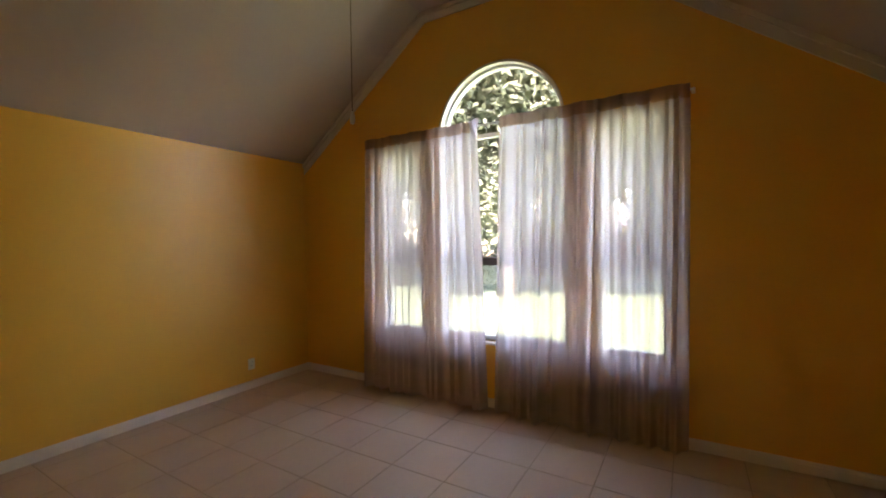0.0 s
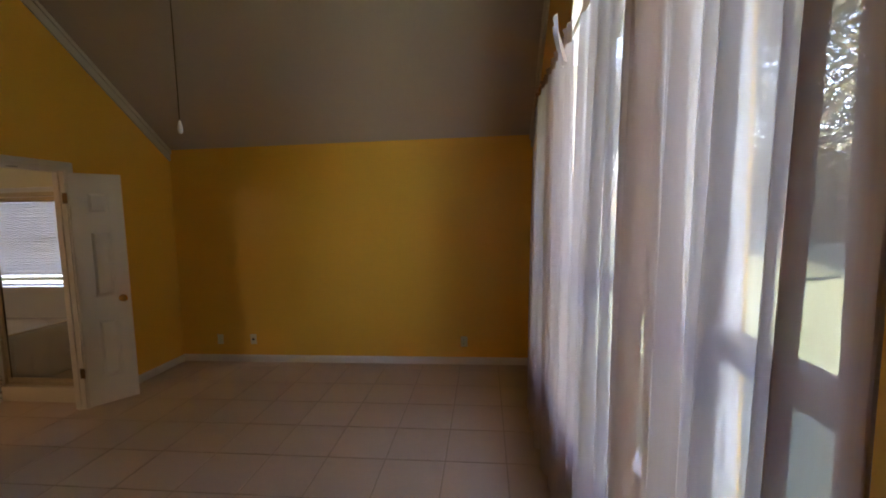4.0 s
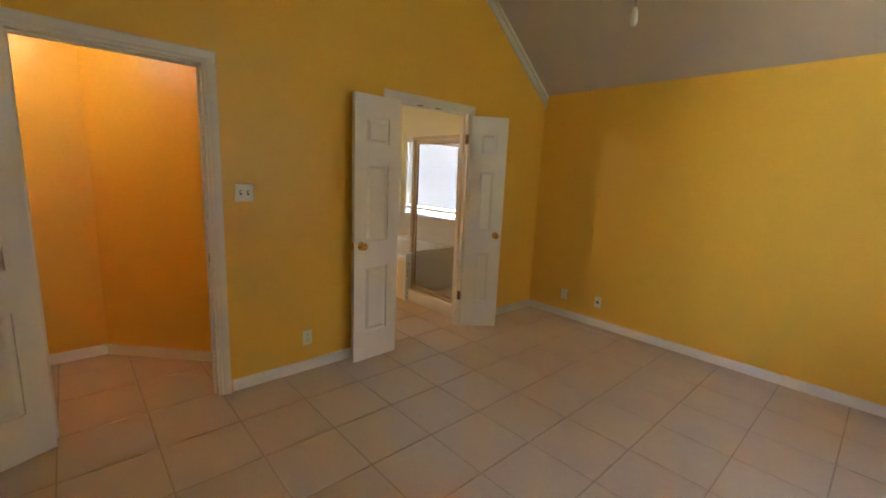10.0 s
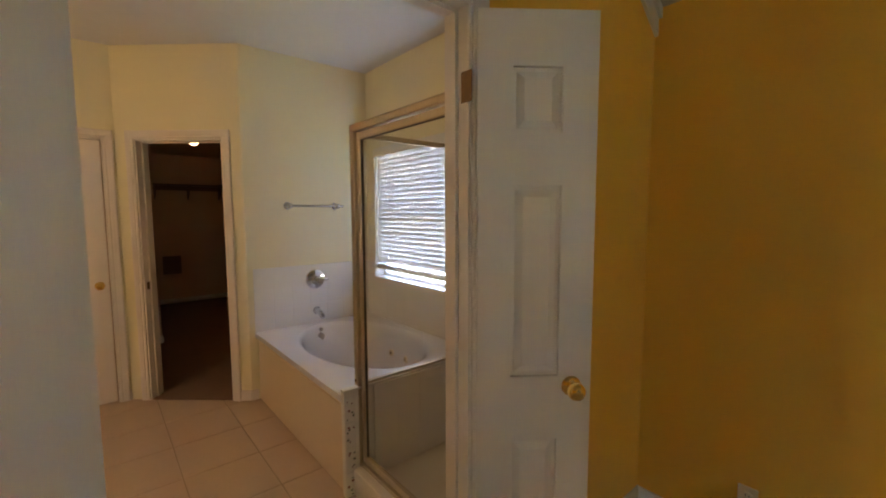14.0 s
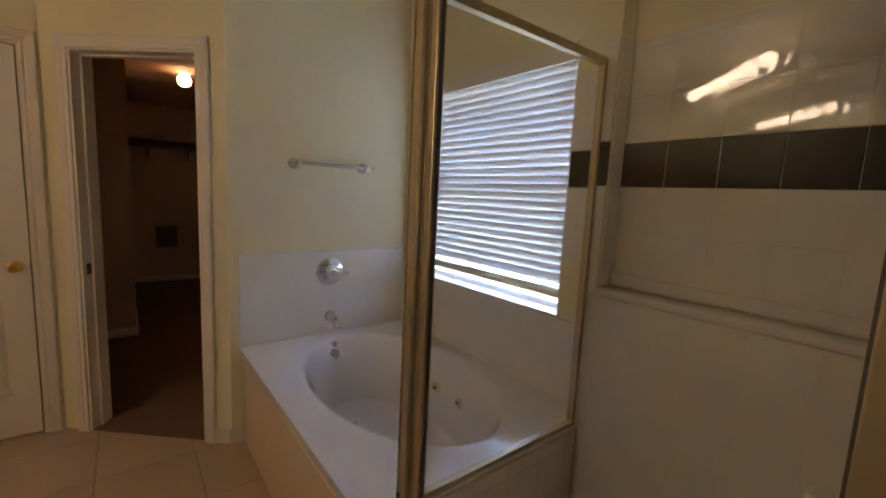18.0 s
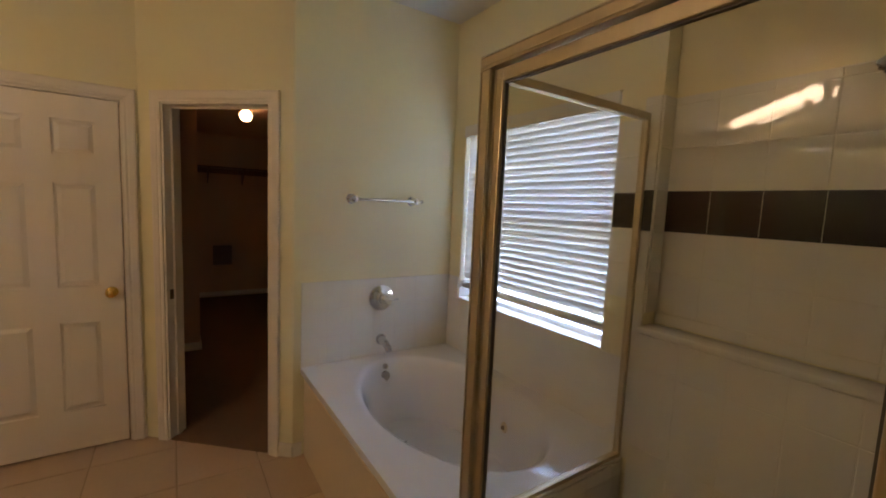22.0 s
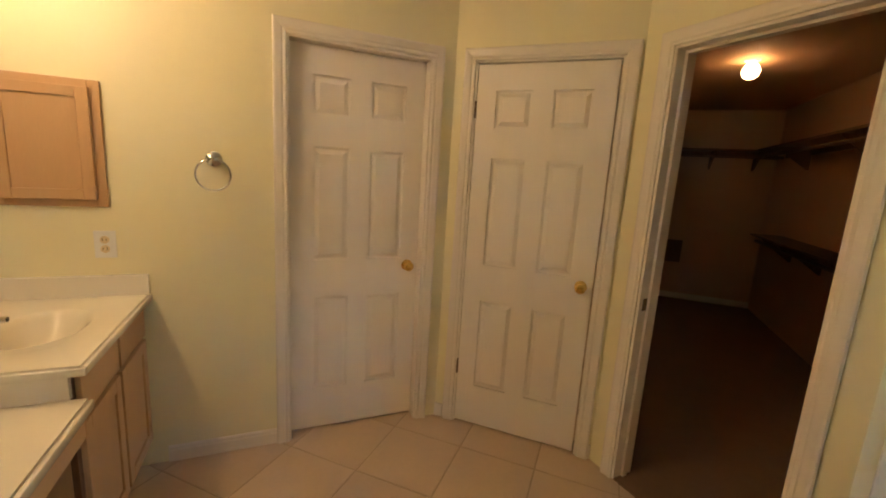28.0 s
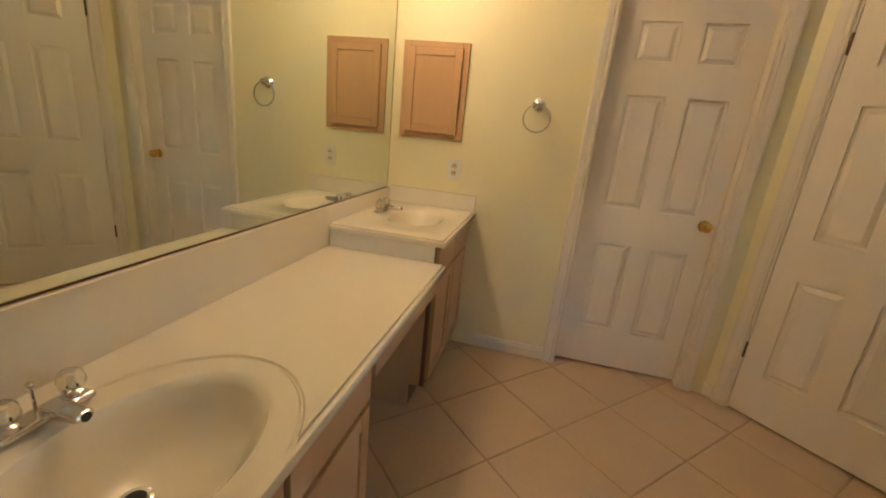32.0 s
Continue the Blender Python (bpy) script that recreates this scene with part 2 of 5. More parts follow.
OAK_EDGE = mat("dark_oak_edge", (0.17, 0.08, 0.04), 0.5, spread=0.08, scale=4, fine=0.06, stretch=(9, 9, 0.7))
CHROME = mat("chrome", (0.65, 0.65, 0.66), 0.08, 1.0, spread=0.02)
SATIN = mat("brushed_warm_aluminium", (0.60, 0.50, 0.34), 0.38, 0.85, spread=0.06, scale=8, bump=0.05, stretch=(8, 8, 1))
NICKEL = mat("dull_nickel", (0.34, 0.32, 0.29), 0.5, 0.5, spread=0.04)
BRASS = mat("polished_brass", (0.78, 0.52, 0.16), 0.14, 1.0, spread=0.05)
BRONZE = mat("old_brass_hinge", (0.17, 0.11, 0.055), 0.45, 0.8, spread=0.15, scale=30)
PLASTIC = mat("white_plastic", (0.82, 0.80, 0.75), 0.3, spread=0.02)
IVORY = mat("almond_plastic", (0.72, 0.58, 0.36), 0.35, spread=0.02)
DARK = mat("dark_slot", (0.02, 0.018, 0.015), 0.6)
RUBBER = mat("dark_seal", (0.12, 0.10, 0.08), 0.5)
CARPET = mat("brown_carpet", (0.20, 0.12, 0.075), 0.95, spread=0.12, scale=8, fine=0.2, bump=0.8, bump_scale=300)
CLOSET_PAINT = mat("closet_paint", (0.62, 0.42, 0.27), 0.7, spread=0.04, scale=1.5, bump=0.12)
WIRE = mat("dark_stained_shelf", (0.20, 0.12, 0.07), 0.5, spread=0.1)
VINYL = mat("white_window_vinyl", (0.80, 0.80, 0.80), 0.35, spread=0.02)
WINDOW_DARK = mat("bronze_window_metal", (0.10, 0.085, 0.08), 0.4, 0.5, spread=0.08)
SLAT = sheer("blind_slat", (0.85, 0.83, 0.83), 0.0, 0.17, weave=0.0)
CLOTH = sheer("sheer_curtain", (0.50, 0.35, 0.28), 0.165, 0.40, (0.75, 0.71, 0.77))
HEADER = sheer("gathered_curtain_head", (0.42, 0.27, 0.20), 0.08, 0.3)
GLASS = clear("window_glass", (0.96, 0.97, 0.97))
# invented cool tint, added to cut the daylight through the bathroom window
TINTED_GLASS = clear("daylight_dimming_glass", (0.56, 0.575, 0.62))
SHOWER_GLASS = clear("shower_glass", (0.97, 0.975, 0.97), 1.0)
ACRYL_CLEAR = clear("clear_acrylic", (0.93, 0.92, 0.90), 2.5)
BULB = glow("lit_bulb", (1.0, 0.74, 0.47), 0.62)
CLOSET_BULB = glow("lit_closet_globe", (1.0, 0.55, 0.25), 0.31)
HALL_BULB = glow("lit_hall_globe", (1.0, 0.95, 0.80), 0.31)
FROST = mat("frosted_glass_bowl", (0.80, 0.76, 0.66), 0.35, spread=0.02)
MIRROR = mat("silvered_mirror", (0.76, 0.81, 0.74), 0.01, 1.0, spread=0.0, fine=0.0)
GRASS = mat("lawn", (0.066, 0.090, 0.050), 0.9, spread=0.3, scale=0.7, fine=0.3, bump=0.6, bump_scale=60)
LEAF = sheer("leaves", (0.12, 0.13, 0.095), 0.0, 0.45, (0.20, 0.225, 0.15), weave=0.0)
BARK = mat("bark", (0.12, 0.09, 0.07), 0.9, spread=0.3, scale=6, bump=0.8, bump_scale=20)
CONCRETE = mat("pale_concrete", (0.40, 0.385, 0.36), 0.85, spread=0.1, scale=1.2, fine=0.08, bump=0.3)
FAR_BRICK = mat("far_brick", (0.34, 0.22, 0.17), 0.85, spread=0.15, scale=4, fine=0.2)
ROOF = mat("grey_shingle", (0.13, 0.12, 0.12), 0.9, spread=0.2, scale=5, fine=0.2)
PANE_DARK = mat("far_window_pane", (0.03, 0.035, 0.04), 0.1)

# ---- large structure ----
EAVE, RIDGE, SOUTH, EAST = 2.42, 3.70, -5.0, 4.055
FLOOR, FOOT = -0.03, -0.055
BATH_TOP, LOW_TOP = 2.74, 2.44


def roof_z(y):
    """Height of the bedroom's vaulted ceiling."""
    return min(RIDGE, EAVE + 0.753 * min(-y, y - SOUTH))


def strips(bm, x0, x1, cells):
    """Upright wall pieces across x0..x1; a cell is ya, yb, bottom at ya, bottom at yb, top at ya, top at yb."""
    for ya, yb, ba, bb, ta, tb in cells:
        prism(bm, [(ya, ba), (yb, bb), (yb, tb), (ya, ta)], x0, x1, "x")


def gable(bm, x0, x1, holes):
    """A gable wall with openings (y0, y1, bottom, top); top may be a function of y."""
    ys = {SOUTH, 0.0, -1.7, -3.3}
    for y0, y1, _, top in holes:
        ys |= {y0, y1}
        if callable(top):
            ys |= {y0 + (y1 - y0) * k / 28 for k in range(29)}
    ys = sorted(ys)
    cells = []
    for a, b in zip(ys, ys[1:]):
        mid = (a + b) / 2
        hole = next((h for h in holes if h[0] < mid < h[1]), None)
        if hole:
            top = hole[3] if callable(hole[3]) else (lambda y, v=hole[3]: v)
            if hole[2] > 0:
                cells.append((a, b, FOOT, FOOT, hole[2], hole[2]))
            cells.append((a, b, top(a), top(b), roof_z(a), roof_z(b)))
        else:
            cells.append((a, b, FOOT, FOOT, roof_z(a), roof_z(b)))
    strips(bm, x0, x1, cells)


HALL_S, HALL_N, BD_S, BD_N, DOOR_H, HALL_H = -4.265, -3.43, -2.125, -1.20, 2.05, 2.09
BATH_E, BATH_DOOR_H = -0.10, 2.09
bm = bmesh.new()
gable(bm, -0.06, 0.0, [(HALL_S, HALL_N, 0, HALL_H), (BD_S, BD_N, 0, BATH_DOOR_H)])
structure("wall_west", bm, YELLOW, "tall yellow painted gable wall with two doorways")

ARCH_Y, ARCH_R, SPRING, SILL = -2.47, 0.605, 2.46, 0.57


def arch_top(y):
    return SPRING + math.sqrt(max(ARCH_R ** 2 - (y - ARCH_Y) ** 2, 0.0))


bm = bmesh.new()
gable(bm, EAST, EAST + 0.16, [(-3.80, -3.30, SILL, 2.40), (ARCH_Y - ARCH_R, ARCH_Y + ARCH_R, SILL, arch_top), (-1.66, -1.16, SILL, 2.40)])
structure("wall_east", bm, YELLOW, "tall yellow gable wall with an arched window group")
structure("wall_north", bx(-0.06, 0.0, FOOT, EAST + 0.16, 0.15, 2.6), YELLOW, "low yellow painted eave wall of the bedroom")
structure("wall_south", bx(-0.06, SOUTH - 0.15, FOOT, EAST + 0.16, SOUTH, 2.6), YELLOW, "low yellow painted eave wall behind the doorway")
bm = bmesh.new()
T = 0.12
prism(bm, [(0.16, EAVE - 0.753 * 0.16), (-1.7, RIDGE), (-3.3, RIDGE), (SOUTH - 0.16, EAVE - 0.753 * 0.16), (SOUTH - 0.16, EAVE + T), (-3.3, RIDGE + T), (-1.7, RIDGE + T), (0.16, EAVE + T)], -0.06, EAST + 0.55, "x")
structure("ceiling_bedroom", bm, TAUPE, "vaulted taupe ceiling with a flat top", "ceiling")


def wall_run(name, p, q, thick, top, material, label, holes=(), skin=None):
    """A straight wall whose room face runs from p to q with the room on its right. holes: (s0, s1, bottom, top) along it."""
    p, q = Vector((*p, 0)), Vector((*q, 0))
    length = (q - p).length
    m = Matrix.Translation(p) @ Matrix.Rotation(math.atan2((q - p).y, (q - p).x), 4, "Z")
    bm = bmesh.new()
    s = 0.0
    for a, b, lo, hi in sorted(holes):
        box(bm, s, 0, FOOT, a, thick, top)
        if lo > 0:
            box(bm, a, 0, FOOT, b, thick, lo)
        box(bm, a, 0, hi, b, thick, top)
        s = b
    box(bm, s, 0, FOOT, length, thick, top)
    ob = structure(name, bm, material, label)
    ob.matrix_world = m
    return m, length


N_Y, TOWEL_X, W_X = -0.12, -2.53, -3.19
A_CORNER, AB, BC, CD = (-1.805, -4.29), (W_X, -2.856), (W_X, -1.936), (TOWEL_X, -1.20)
V_ANGLE = 44.0
WIN = (-2.405, -1.245, 0.878, 2.05)
wall_run("wall_bath_north", (TOWEL_X - 0.12, N_Y), (-0.06, N_Y), 0.16, BATH_TOP, CREAM, "pale yellow bathroom wall with the blind window", [(WIN[0] - TOWEL_X + 0.12, WIN[1] - TOWEL_X + 0.12, WIN[2], WIN[3])])
bm = bmesh.new()
for a, b, lo in ((BD_S, BD_N, BATH_DOOR_H), (BD_N, N_Y, FOOT), (-2.73, BD_S, FOOT)):
    box(bm, BATH_E, a, lo, -0.06, b, BATH_TOP)
structure("wall_bath_east", bm, CREAM, "pale yellow bathroom side of the dividing wall")
M_MIRROR, MIRROR_LEN = wall_run("wall_vanity", (BATH_E, -2.644), A_CORNER, 0.14, BATH_TOP, CREAM, "pale yellow diagonal wall behind the vanity mirror")
A_IN = (1.137, 1.869)
M_A, A_LEN = wall_run("wall_diagonal_a", A_CORNER, AB, 0.12, BATH_TOP, CREAM, "pale yellow diagonal wall with a six-panel door", [(*A_IN, 0, DOOR_H)])
B_IN = (0.112, 0.852)
M_B, B_LEN = wall_run("wall_bath_west", AB, BC, 0.12, BATH_TOP, CREAM, "short pale yellow wall with a six-panel door", [(*B_IN, 0, DOOR_H)])
C_IN = (0.149, 0.849)
M_C, C_LEN = wall_run("wall_diagonal_c", BC, CD, 0.12, BATH_TOP, CREAM, "pale yellow diagonal wall with the closet doorway", [(*C_IN, 0, DOOR_H)])
M_D, D_LEN = wall_run("wall_towel", CD, (TOWEL_X, N_Y), 0.12, BATH_TOP, CREAM, "pale yellow wall beside the tub")
structure("ceiling_bath", bx(-3.35, -4.6, BATH_TOP, -0.06, 0.06, BATH_TOP + 0.1), BATH_CEILING, "white textured bathroom ceiling", "ceiling")

# hall behind the open bedroom door
structure("wall_hall_west", bx(-1.31, -5.2, FOOT, -1.19, -3.95, LOW_TOP), YELLOW, "yellow hall wall")
bm = bmesh.new()
prism(bm, [(-1.19, -3.95), (-0.06, -2.86), (-0.06, -2.81), (-1.31, -3.97)], FOOT, LOW_TOP)
structure("wall_hall_diagonal", bm, YELLOW, "yellow diagonal hall wall")
structure("wall_hall_south", bx(-1.31, -5.3, FOOT, -0.06, -5.2, LOW_TOP), YELLOW, "yellow hall end wall")
# closed rooms behind the two shut doors
for nm, m_, s0, s1, dp in (("wall_room_a", M_A, 0.95, 1.90, 1.2), ("wall_room_b", M_B, 0.06, 0.90, 0.45)):
    bm = bmesh.new()
    for a_ in ((s0 - 0.05, 0.1205, -0.06, s0, dp, LOW_TOP), (s1, 0.1205, -0.06, s1 + 0.05, dp, LOW_TOP), (s0 - 0.05, dp, -0.06, s1 + 0.05, dp + 0.05, LOW_TOP), (s0 - 0.05, 0.1205, LOW_TOP, s1 + 0.05, dp + 0.05, LOW_TOP + 0.05), (s0, 0.1205, -0.06, s1, dp, FLOOR - 0.002)):
        box(bm, *a_)
    ob = structure(nm, bm, CLOSET_PAINT, "plain walls closing the space behind a shut door")
    ob.matrix_world = m_
bm = bmesh.new()
box(bm, -0.12, HALL_N, FOOT, -0.06, -2.86, LOW_TOP)
box(bm, -0.12, -5.2, FOOT, -0.06, HALL_S, LOW_TOP)
box(bm, -0.12, HALL_S, HALL_H, -0.06, HALL_N, LOW_TOP)
structure("wall_hall_east", bm, YELLOW, "yellow hall side of the bedroom wall")
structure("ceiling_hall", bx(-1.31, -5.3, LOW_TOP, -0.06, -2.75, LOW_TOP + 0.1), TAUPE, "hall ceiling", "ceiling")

# walk-in closet
CL_W, CL_N, CL_S = -7.25, -0.17, -2.35
for nm, a_ in (("wall_closet_west", (CL_W - 0.1, CL_S, FOOT, CL_W, CL_N + 0.1, LOW_TOP)), ("wall_closet_north", (CL_W, CL_N, FOOT, TOWEL_X - 0.12, CL_N + 0.1, LOW_TOP)), ("wall_closet_stub", (CL_W, CL_S, FOOT, -4.78, -1.57, LOW_TOP)), ("wall_closet_south", (-4.78, CL_S - 0.1, FOOT, -3.31, CL_S, LOW_TOP)), ("wall_closet_east", (-3.41, CL_S, FOOT, -3.31, -1.93, LOW_TOP))):
    structure(nm, bx(*a_), CLOSET_PAINT, "tan wall of the dim walk-in closet")
bm = bmesh.new()
prism(bm, [(CL_W - 0.1, CL_S - 0.1), (-3.315, CL_S - 0.1), (-3.315, -1.97), (-2.66, -1.24), (-2.64, CL_N + 0.1), (CL_W - 0.1, CL_N + 0.1)], LOW_TOP, LOW_TOP + 0.1)
structure("ceiling_closet", bm, CLOSET_PAINT, "low closet ceiling", "ceiling")
bm = bmesh.new()
prism(bm, [(CL_W, CL_S), (-3.31, CL_S), (-3.31, -1.95), (-3.10, -1.84), (-2.64, -1.32), (-2.62, CL_N), (CL_W, CL_N)], -0.08, FLOOR + 0.007)
structure("floor_closet", bm, CARPET, "brown carpet in the walk-in closet", "floor")


# ---- trim ----
def casing_bar(bm, m, w, length, d=0.018):
    """A moulded casing strip: local x along, y across from the opening outwards, z proud of the wall."""
    prof = [(0, 0), (0, d * 0.55), (w * 0.12, d * 0.72), (w * 0.3, d * 0.62), (w * 0.42, d * 0.8), (w * 0.8, d), (w * 0.95, d * 0.95), (w, d * 0.6), (w, 0)]
    rings = []
    for x, grow in ((0, 1), (length, 1)):
        rings.append([bm.verts.new(m @ Vector((x + (p[0] * (-1 if x == 0 else 1)), p[0], p[1]))) for p in prof])
    n = len(prof)
    for i in range(n):
        bm.faces.new([rings[0][i], rings[0][(i + 1) % n], rings[1][(i + 1) % n], rings[1][i]])
    bm.faces.new(rings[0])
    bm.faces.new(rings[1][::-1])


def post_bar(bm, m, w, length, d=0.018, left=True):
    """The upright of a casing: local z up, x outwards, y proud; its top is mitred."""
    prof = [(0, 0), (0, d * 0.55), (w * 0.12, d * 0.72), (w * 0.3, d * 0.62), (w * 0.42, d * 0.8), (w * 0.8, d), (w * 0.95, d * 0.95), (w, d * 0.6), (w, 0)]
    lo = [bm.verts.new(m @ Vector((p[0], p[1], FLOOR))) for p in prof]
    hi = [bm.verts.new(m @ Vector((p[0], p[1], length + p[0]))) for p in prof]
    n = len(prof)
    for i in range(n):
        bm.faces.new([lo[i], lo[(i + 1) % n], hi[(i + 1) % n], hi[i]])
    bm.faces.new(lo)
    bm.faces.new(hi[::-1])


def door_frame(name, m, s0, s1, top, depth, label, w=0.075, back=True, stop=None):
    """Jambs, head and casing round an opening in a wall; m: wall frame with x along, y into the wall, z up; the room is at -y."""
    t = thing(name, m, label, "door frame", kind="structure")
    for x0, x1 in ((s0, s0 + 0.018), (s1 - 0.018, s1)):
        part("jamb", bx(x0, -0.004, FLOOR, x1, depth + 0.004, top - 0.018), TRIM, t)
    part("jamb_head", bx(s0, -0.004, top - 0.018, s1, depth + 0.004, top), TRIM, t)
    for side, y, sg in ((0, -0.004, -1), (1, depth + 0.004, 1)):
        if side and not back:
            continue
        for x, out in ((s0 + 0.006, -1), (s1 - 0.006, 1)):
            bm = bmesh.new()
            mm = Matrix.Translation((x, y, 0)) @ Matrix(((out, 0, 0, 0), (0, sg, 0, 0), (0, 0, 1, 0), (0, 0, 0, 1)))
            post_bar(bm, mm, w, top - 0.006)
            part("casing", bm, TRIM, t)
        bm = bmesh.new()
        mm = Matrix.Translation((s0 + 0.006, y, top - 0.006)) @ Matrix(((1, 0, 0, 0), (0, 0, sg, 0), (0, 1, 0, 0), (0, 0, 0, 1)))
        casing_bar(bm, mm, w, s1 - s0 - 0.012)
        part("casing", bm, TRIM, t)
    if stop is not None:
        part("door_stop", bx(s0 + 0.018, stop, FLOOR, s0 + 0.030, stop + 0.03, top - 0.018), TRIM, t)
        part("door_stop", bx(s1 - 0.030, stop, FLOOR, s1 - 0.018, stop + 0.03, top - 0.018), TRIM, t)
        part("door_stop", bx(s0 + 0.018, stop, top - 0.03, s1 - 0.018, stop + 0.03, top - 0.018), TRIM, t)
    return t


# frame of the west wall as seen from the bedroom: x runs north to south, y into the wall
M_WEST = Matrix.Translation((0, 0, 0)) @ Matrix.Rotation(radians(90), 4, "Z")
M_WEST_IN = M_WEST  # local x = +world y, local y = -world x
door_frame("door_frame", M_WEST_IN, HALL_S, HALL_N, HALL_H, 0.12, "white moulded casing of the hall doorway", w=0.066, stop=0.045)
bath_frame = door_frame("door_frame", M_WEST_IN, BD_S, BD_N, BATH_DOOR_H, 0.10, "white moulded casing of the bathroom double doorway", w=0.06, stop=0.042)
door_frame("door_frame", M_A, *A_IN, DOOR_H, 0.12, "white moulded casing round a closed door", w=0.062, back=False)
door_frame("door_frame", M_B, *B_IN, DOOR_H, 0.12, "white moulded casing round a closed door", w=0.062, back=False)
door_frame("door_frame", M_C, *C_IN, DOOR_H, 0.12, "white moulded casing of the closet doorway", w=0.062, stop=0.05)
for yy in (-1.79, -1.58):
    part("strike_plate", bx(yy - 0.03, 0.004, BATH_DOOR_H - 0.021, yy + 0.03, 0.036, BATH_DOOR_H - 0.0175), BRONZE, bath_frame, "dark brass catch plate")


def skirting(name, p, q, label, h=0.085):
    """A baseboard along a wall face with the room on the right of p to q."""
    p, q = Vector((*p, FLOOR)), Vector((*q, FLOOR))
    m = Matrix.Translation(p) @ Matrix.Rotation(math.atan2((q - p).y, (q - p).x), 4, "Z")
    length = (q - p).length
    bm = bmesh.new()
    prism(bm, [(-0.001, 0.004), (-0.014, 0.004), (-0.014, h * 0.72), (-0.011, h * 0.8), (-0.011, h * 0.9), (-0.006, h), (-0.001, h)], 0, length, "x")
    ob = structure(name, bm, TRIM, label, "baseboard")
    ob.matrix_world = m


BASE = "white painted baseboard along the tiled floor"
skirting("baseboard", (0, 0), (EAST, 0), BASE)
skirting("baseboard", (EAST, 0), (EAST, SOUTH), BASE)
skirting("baseboard", (EAST, SOUTH), (0, SOUTH), BASE)
skirting("baseboard", (0, SOUTH), (0, HALL_S - 0.07), BASE)
skirting("baseboard", (0, HALL_N + 0.07), (0, BD_S - 0.07), BASE)
skirting("baseboard", (0, BD_N + 0.07), (0, 0), BASE)
skirting("baseboard", (-1.19, -5.2), (-1.19, -3.95), BASE)
skirting("baseboard", (-1.19, -3.95), (-0.12, -2.918), BASE)
skirting("baseboard", (A_CORNER[0] - 0.585 * 0.6947, A_CORNER[1] + 0.585 * 0.7193), (A_CORNER[0] - 1.084 * 0.6947, A_CORNER[1] + 1.084 * 0.7193), BASE)
skirting("baseboard", (W_X, -2.856), (W_X, -2.806), BASE)
skirting("baseboard", (W_X, -1.957), (W_X, -1.936), BASE)
skirting("baseboard", (CD[0] - 0.064, CD[1] - 0.071), CD, BASE)
skirting("baseboard", CD, (TOWEL_X, -1.15), BASE)
skirting("baseboard", (-4.78, CL_S), (-4.78, -1.57), "tan baseboard in the closet")
skirting("baseboard", (-4.78, -1.57), (CL_W, -1.57), "tan baseboard in the closet")
skirting("baseboard", (CL_W, -1.57), (CL_W, CL_N), "tan baseboard in the closet")


def rake(name, x, sg):
    """Flat crown board that follows the vaulted ceiling on a gable wall."""
    pts = [(0.0, EAVE), (-1.7, RIDGE), (-3.3, RIDGE), (SOUTH, EAVE)]
    bm = bmesh.new()
    w = 0.10
    low = [(0.0, EAVE - w * 1.25), (-1.7 - w * 0.33, RIDGE - w), (-3.3 + w * 0.33, RIDGE - w), (SOUTH, EAVE - w * 1.25)]
    for i in range(3):
        prism(bm, [pts[i], pts[i + 1], low[i + 1], low[i]], x, x + sg * 0.016, "x")
        mid = [((p[0] + 0 * q[0]), p[1] * 0.62 + q[1] * 0.38) for p, q in ((pts[i], low[i]), (pts[i + 1], low[i + 1]))]
        prism(bm, [pts[i], pts[i + 1], mid[1], mid[0]], x + sg * 0.016, x + sg * 0.032, "x")
    structure(name, bm, CROWN, "pale crown board under the sloping ceiling", "trim")


rake("trim_west", 0.0005, 1)
rake("trim_east", EAST - 0.0005, -1)


# ---- doors ----
def raised(bm, x0, x1, z0, z1, y_in, y_out, slope=0.028):
    """A raised panel: a flat field with sloping margins."""
    o = [bm.verts.new((x, y_in, z)) for x, z in ((x0, z0), (x1, z0), (x1, z1), (x0, z1))]
    s = slope
    i = [bm.verts.new((x, y_out, z)) for x, z in ((x0 + s, z0 + s), (x1 - s, z0 + s), (x1 - s, z1 - s), (x0 + s, z1 - s))]
    bm.faces.new(i)
    bm.faces.new(o[::-1])
    for k in range(4):
        bm.faces.new([o[k], o[(k + 1) % 4], i[(k + 1) % 4], i[k]])


ROWS = [(0.225, 0.755), (0.96, 1.55), (1.705, 1.895)]


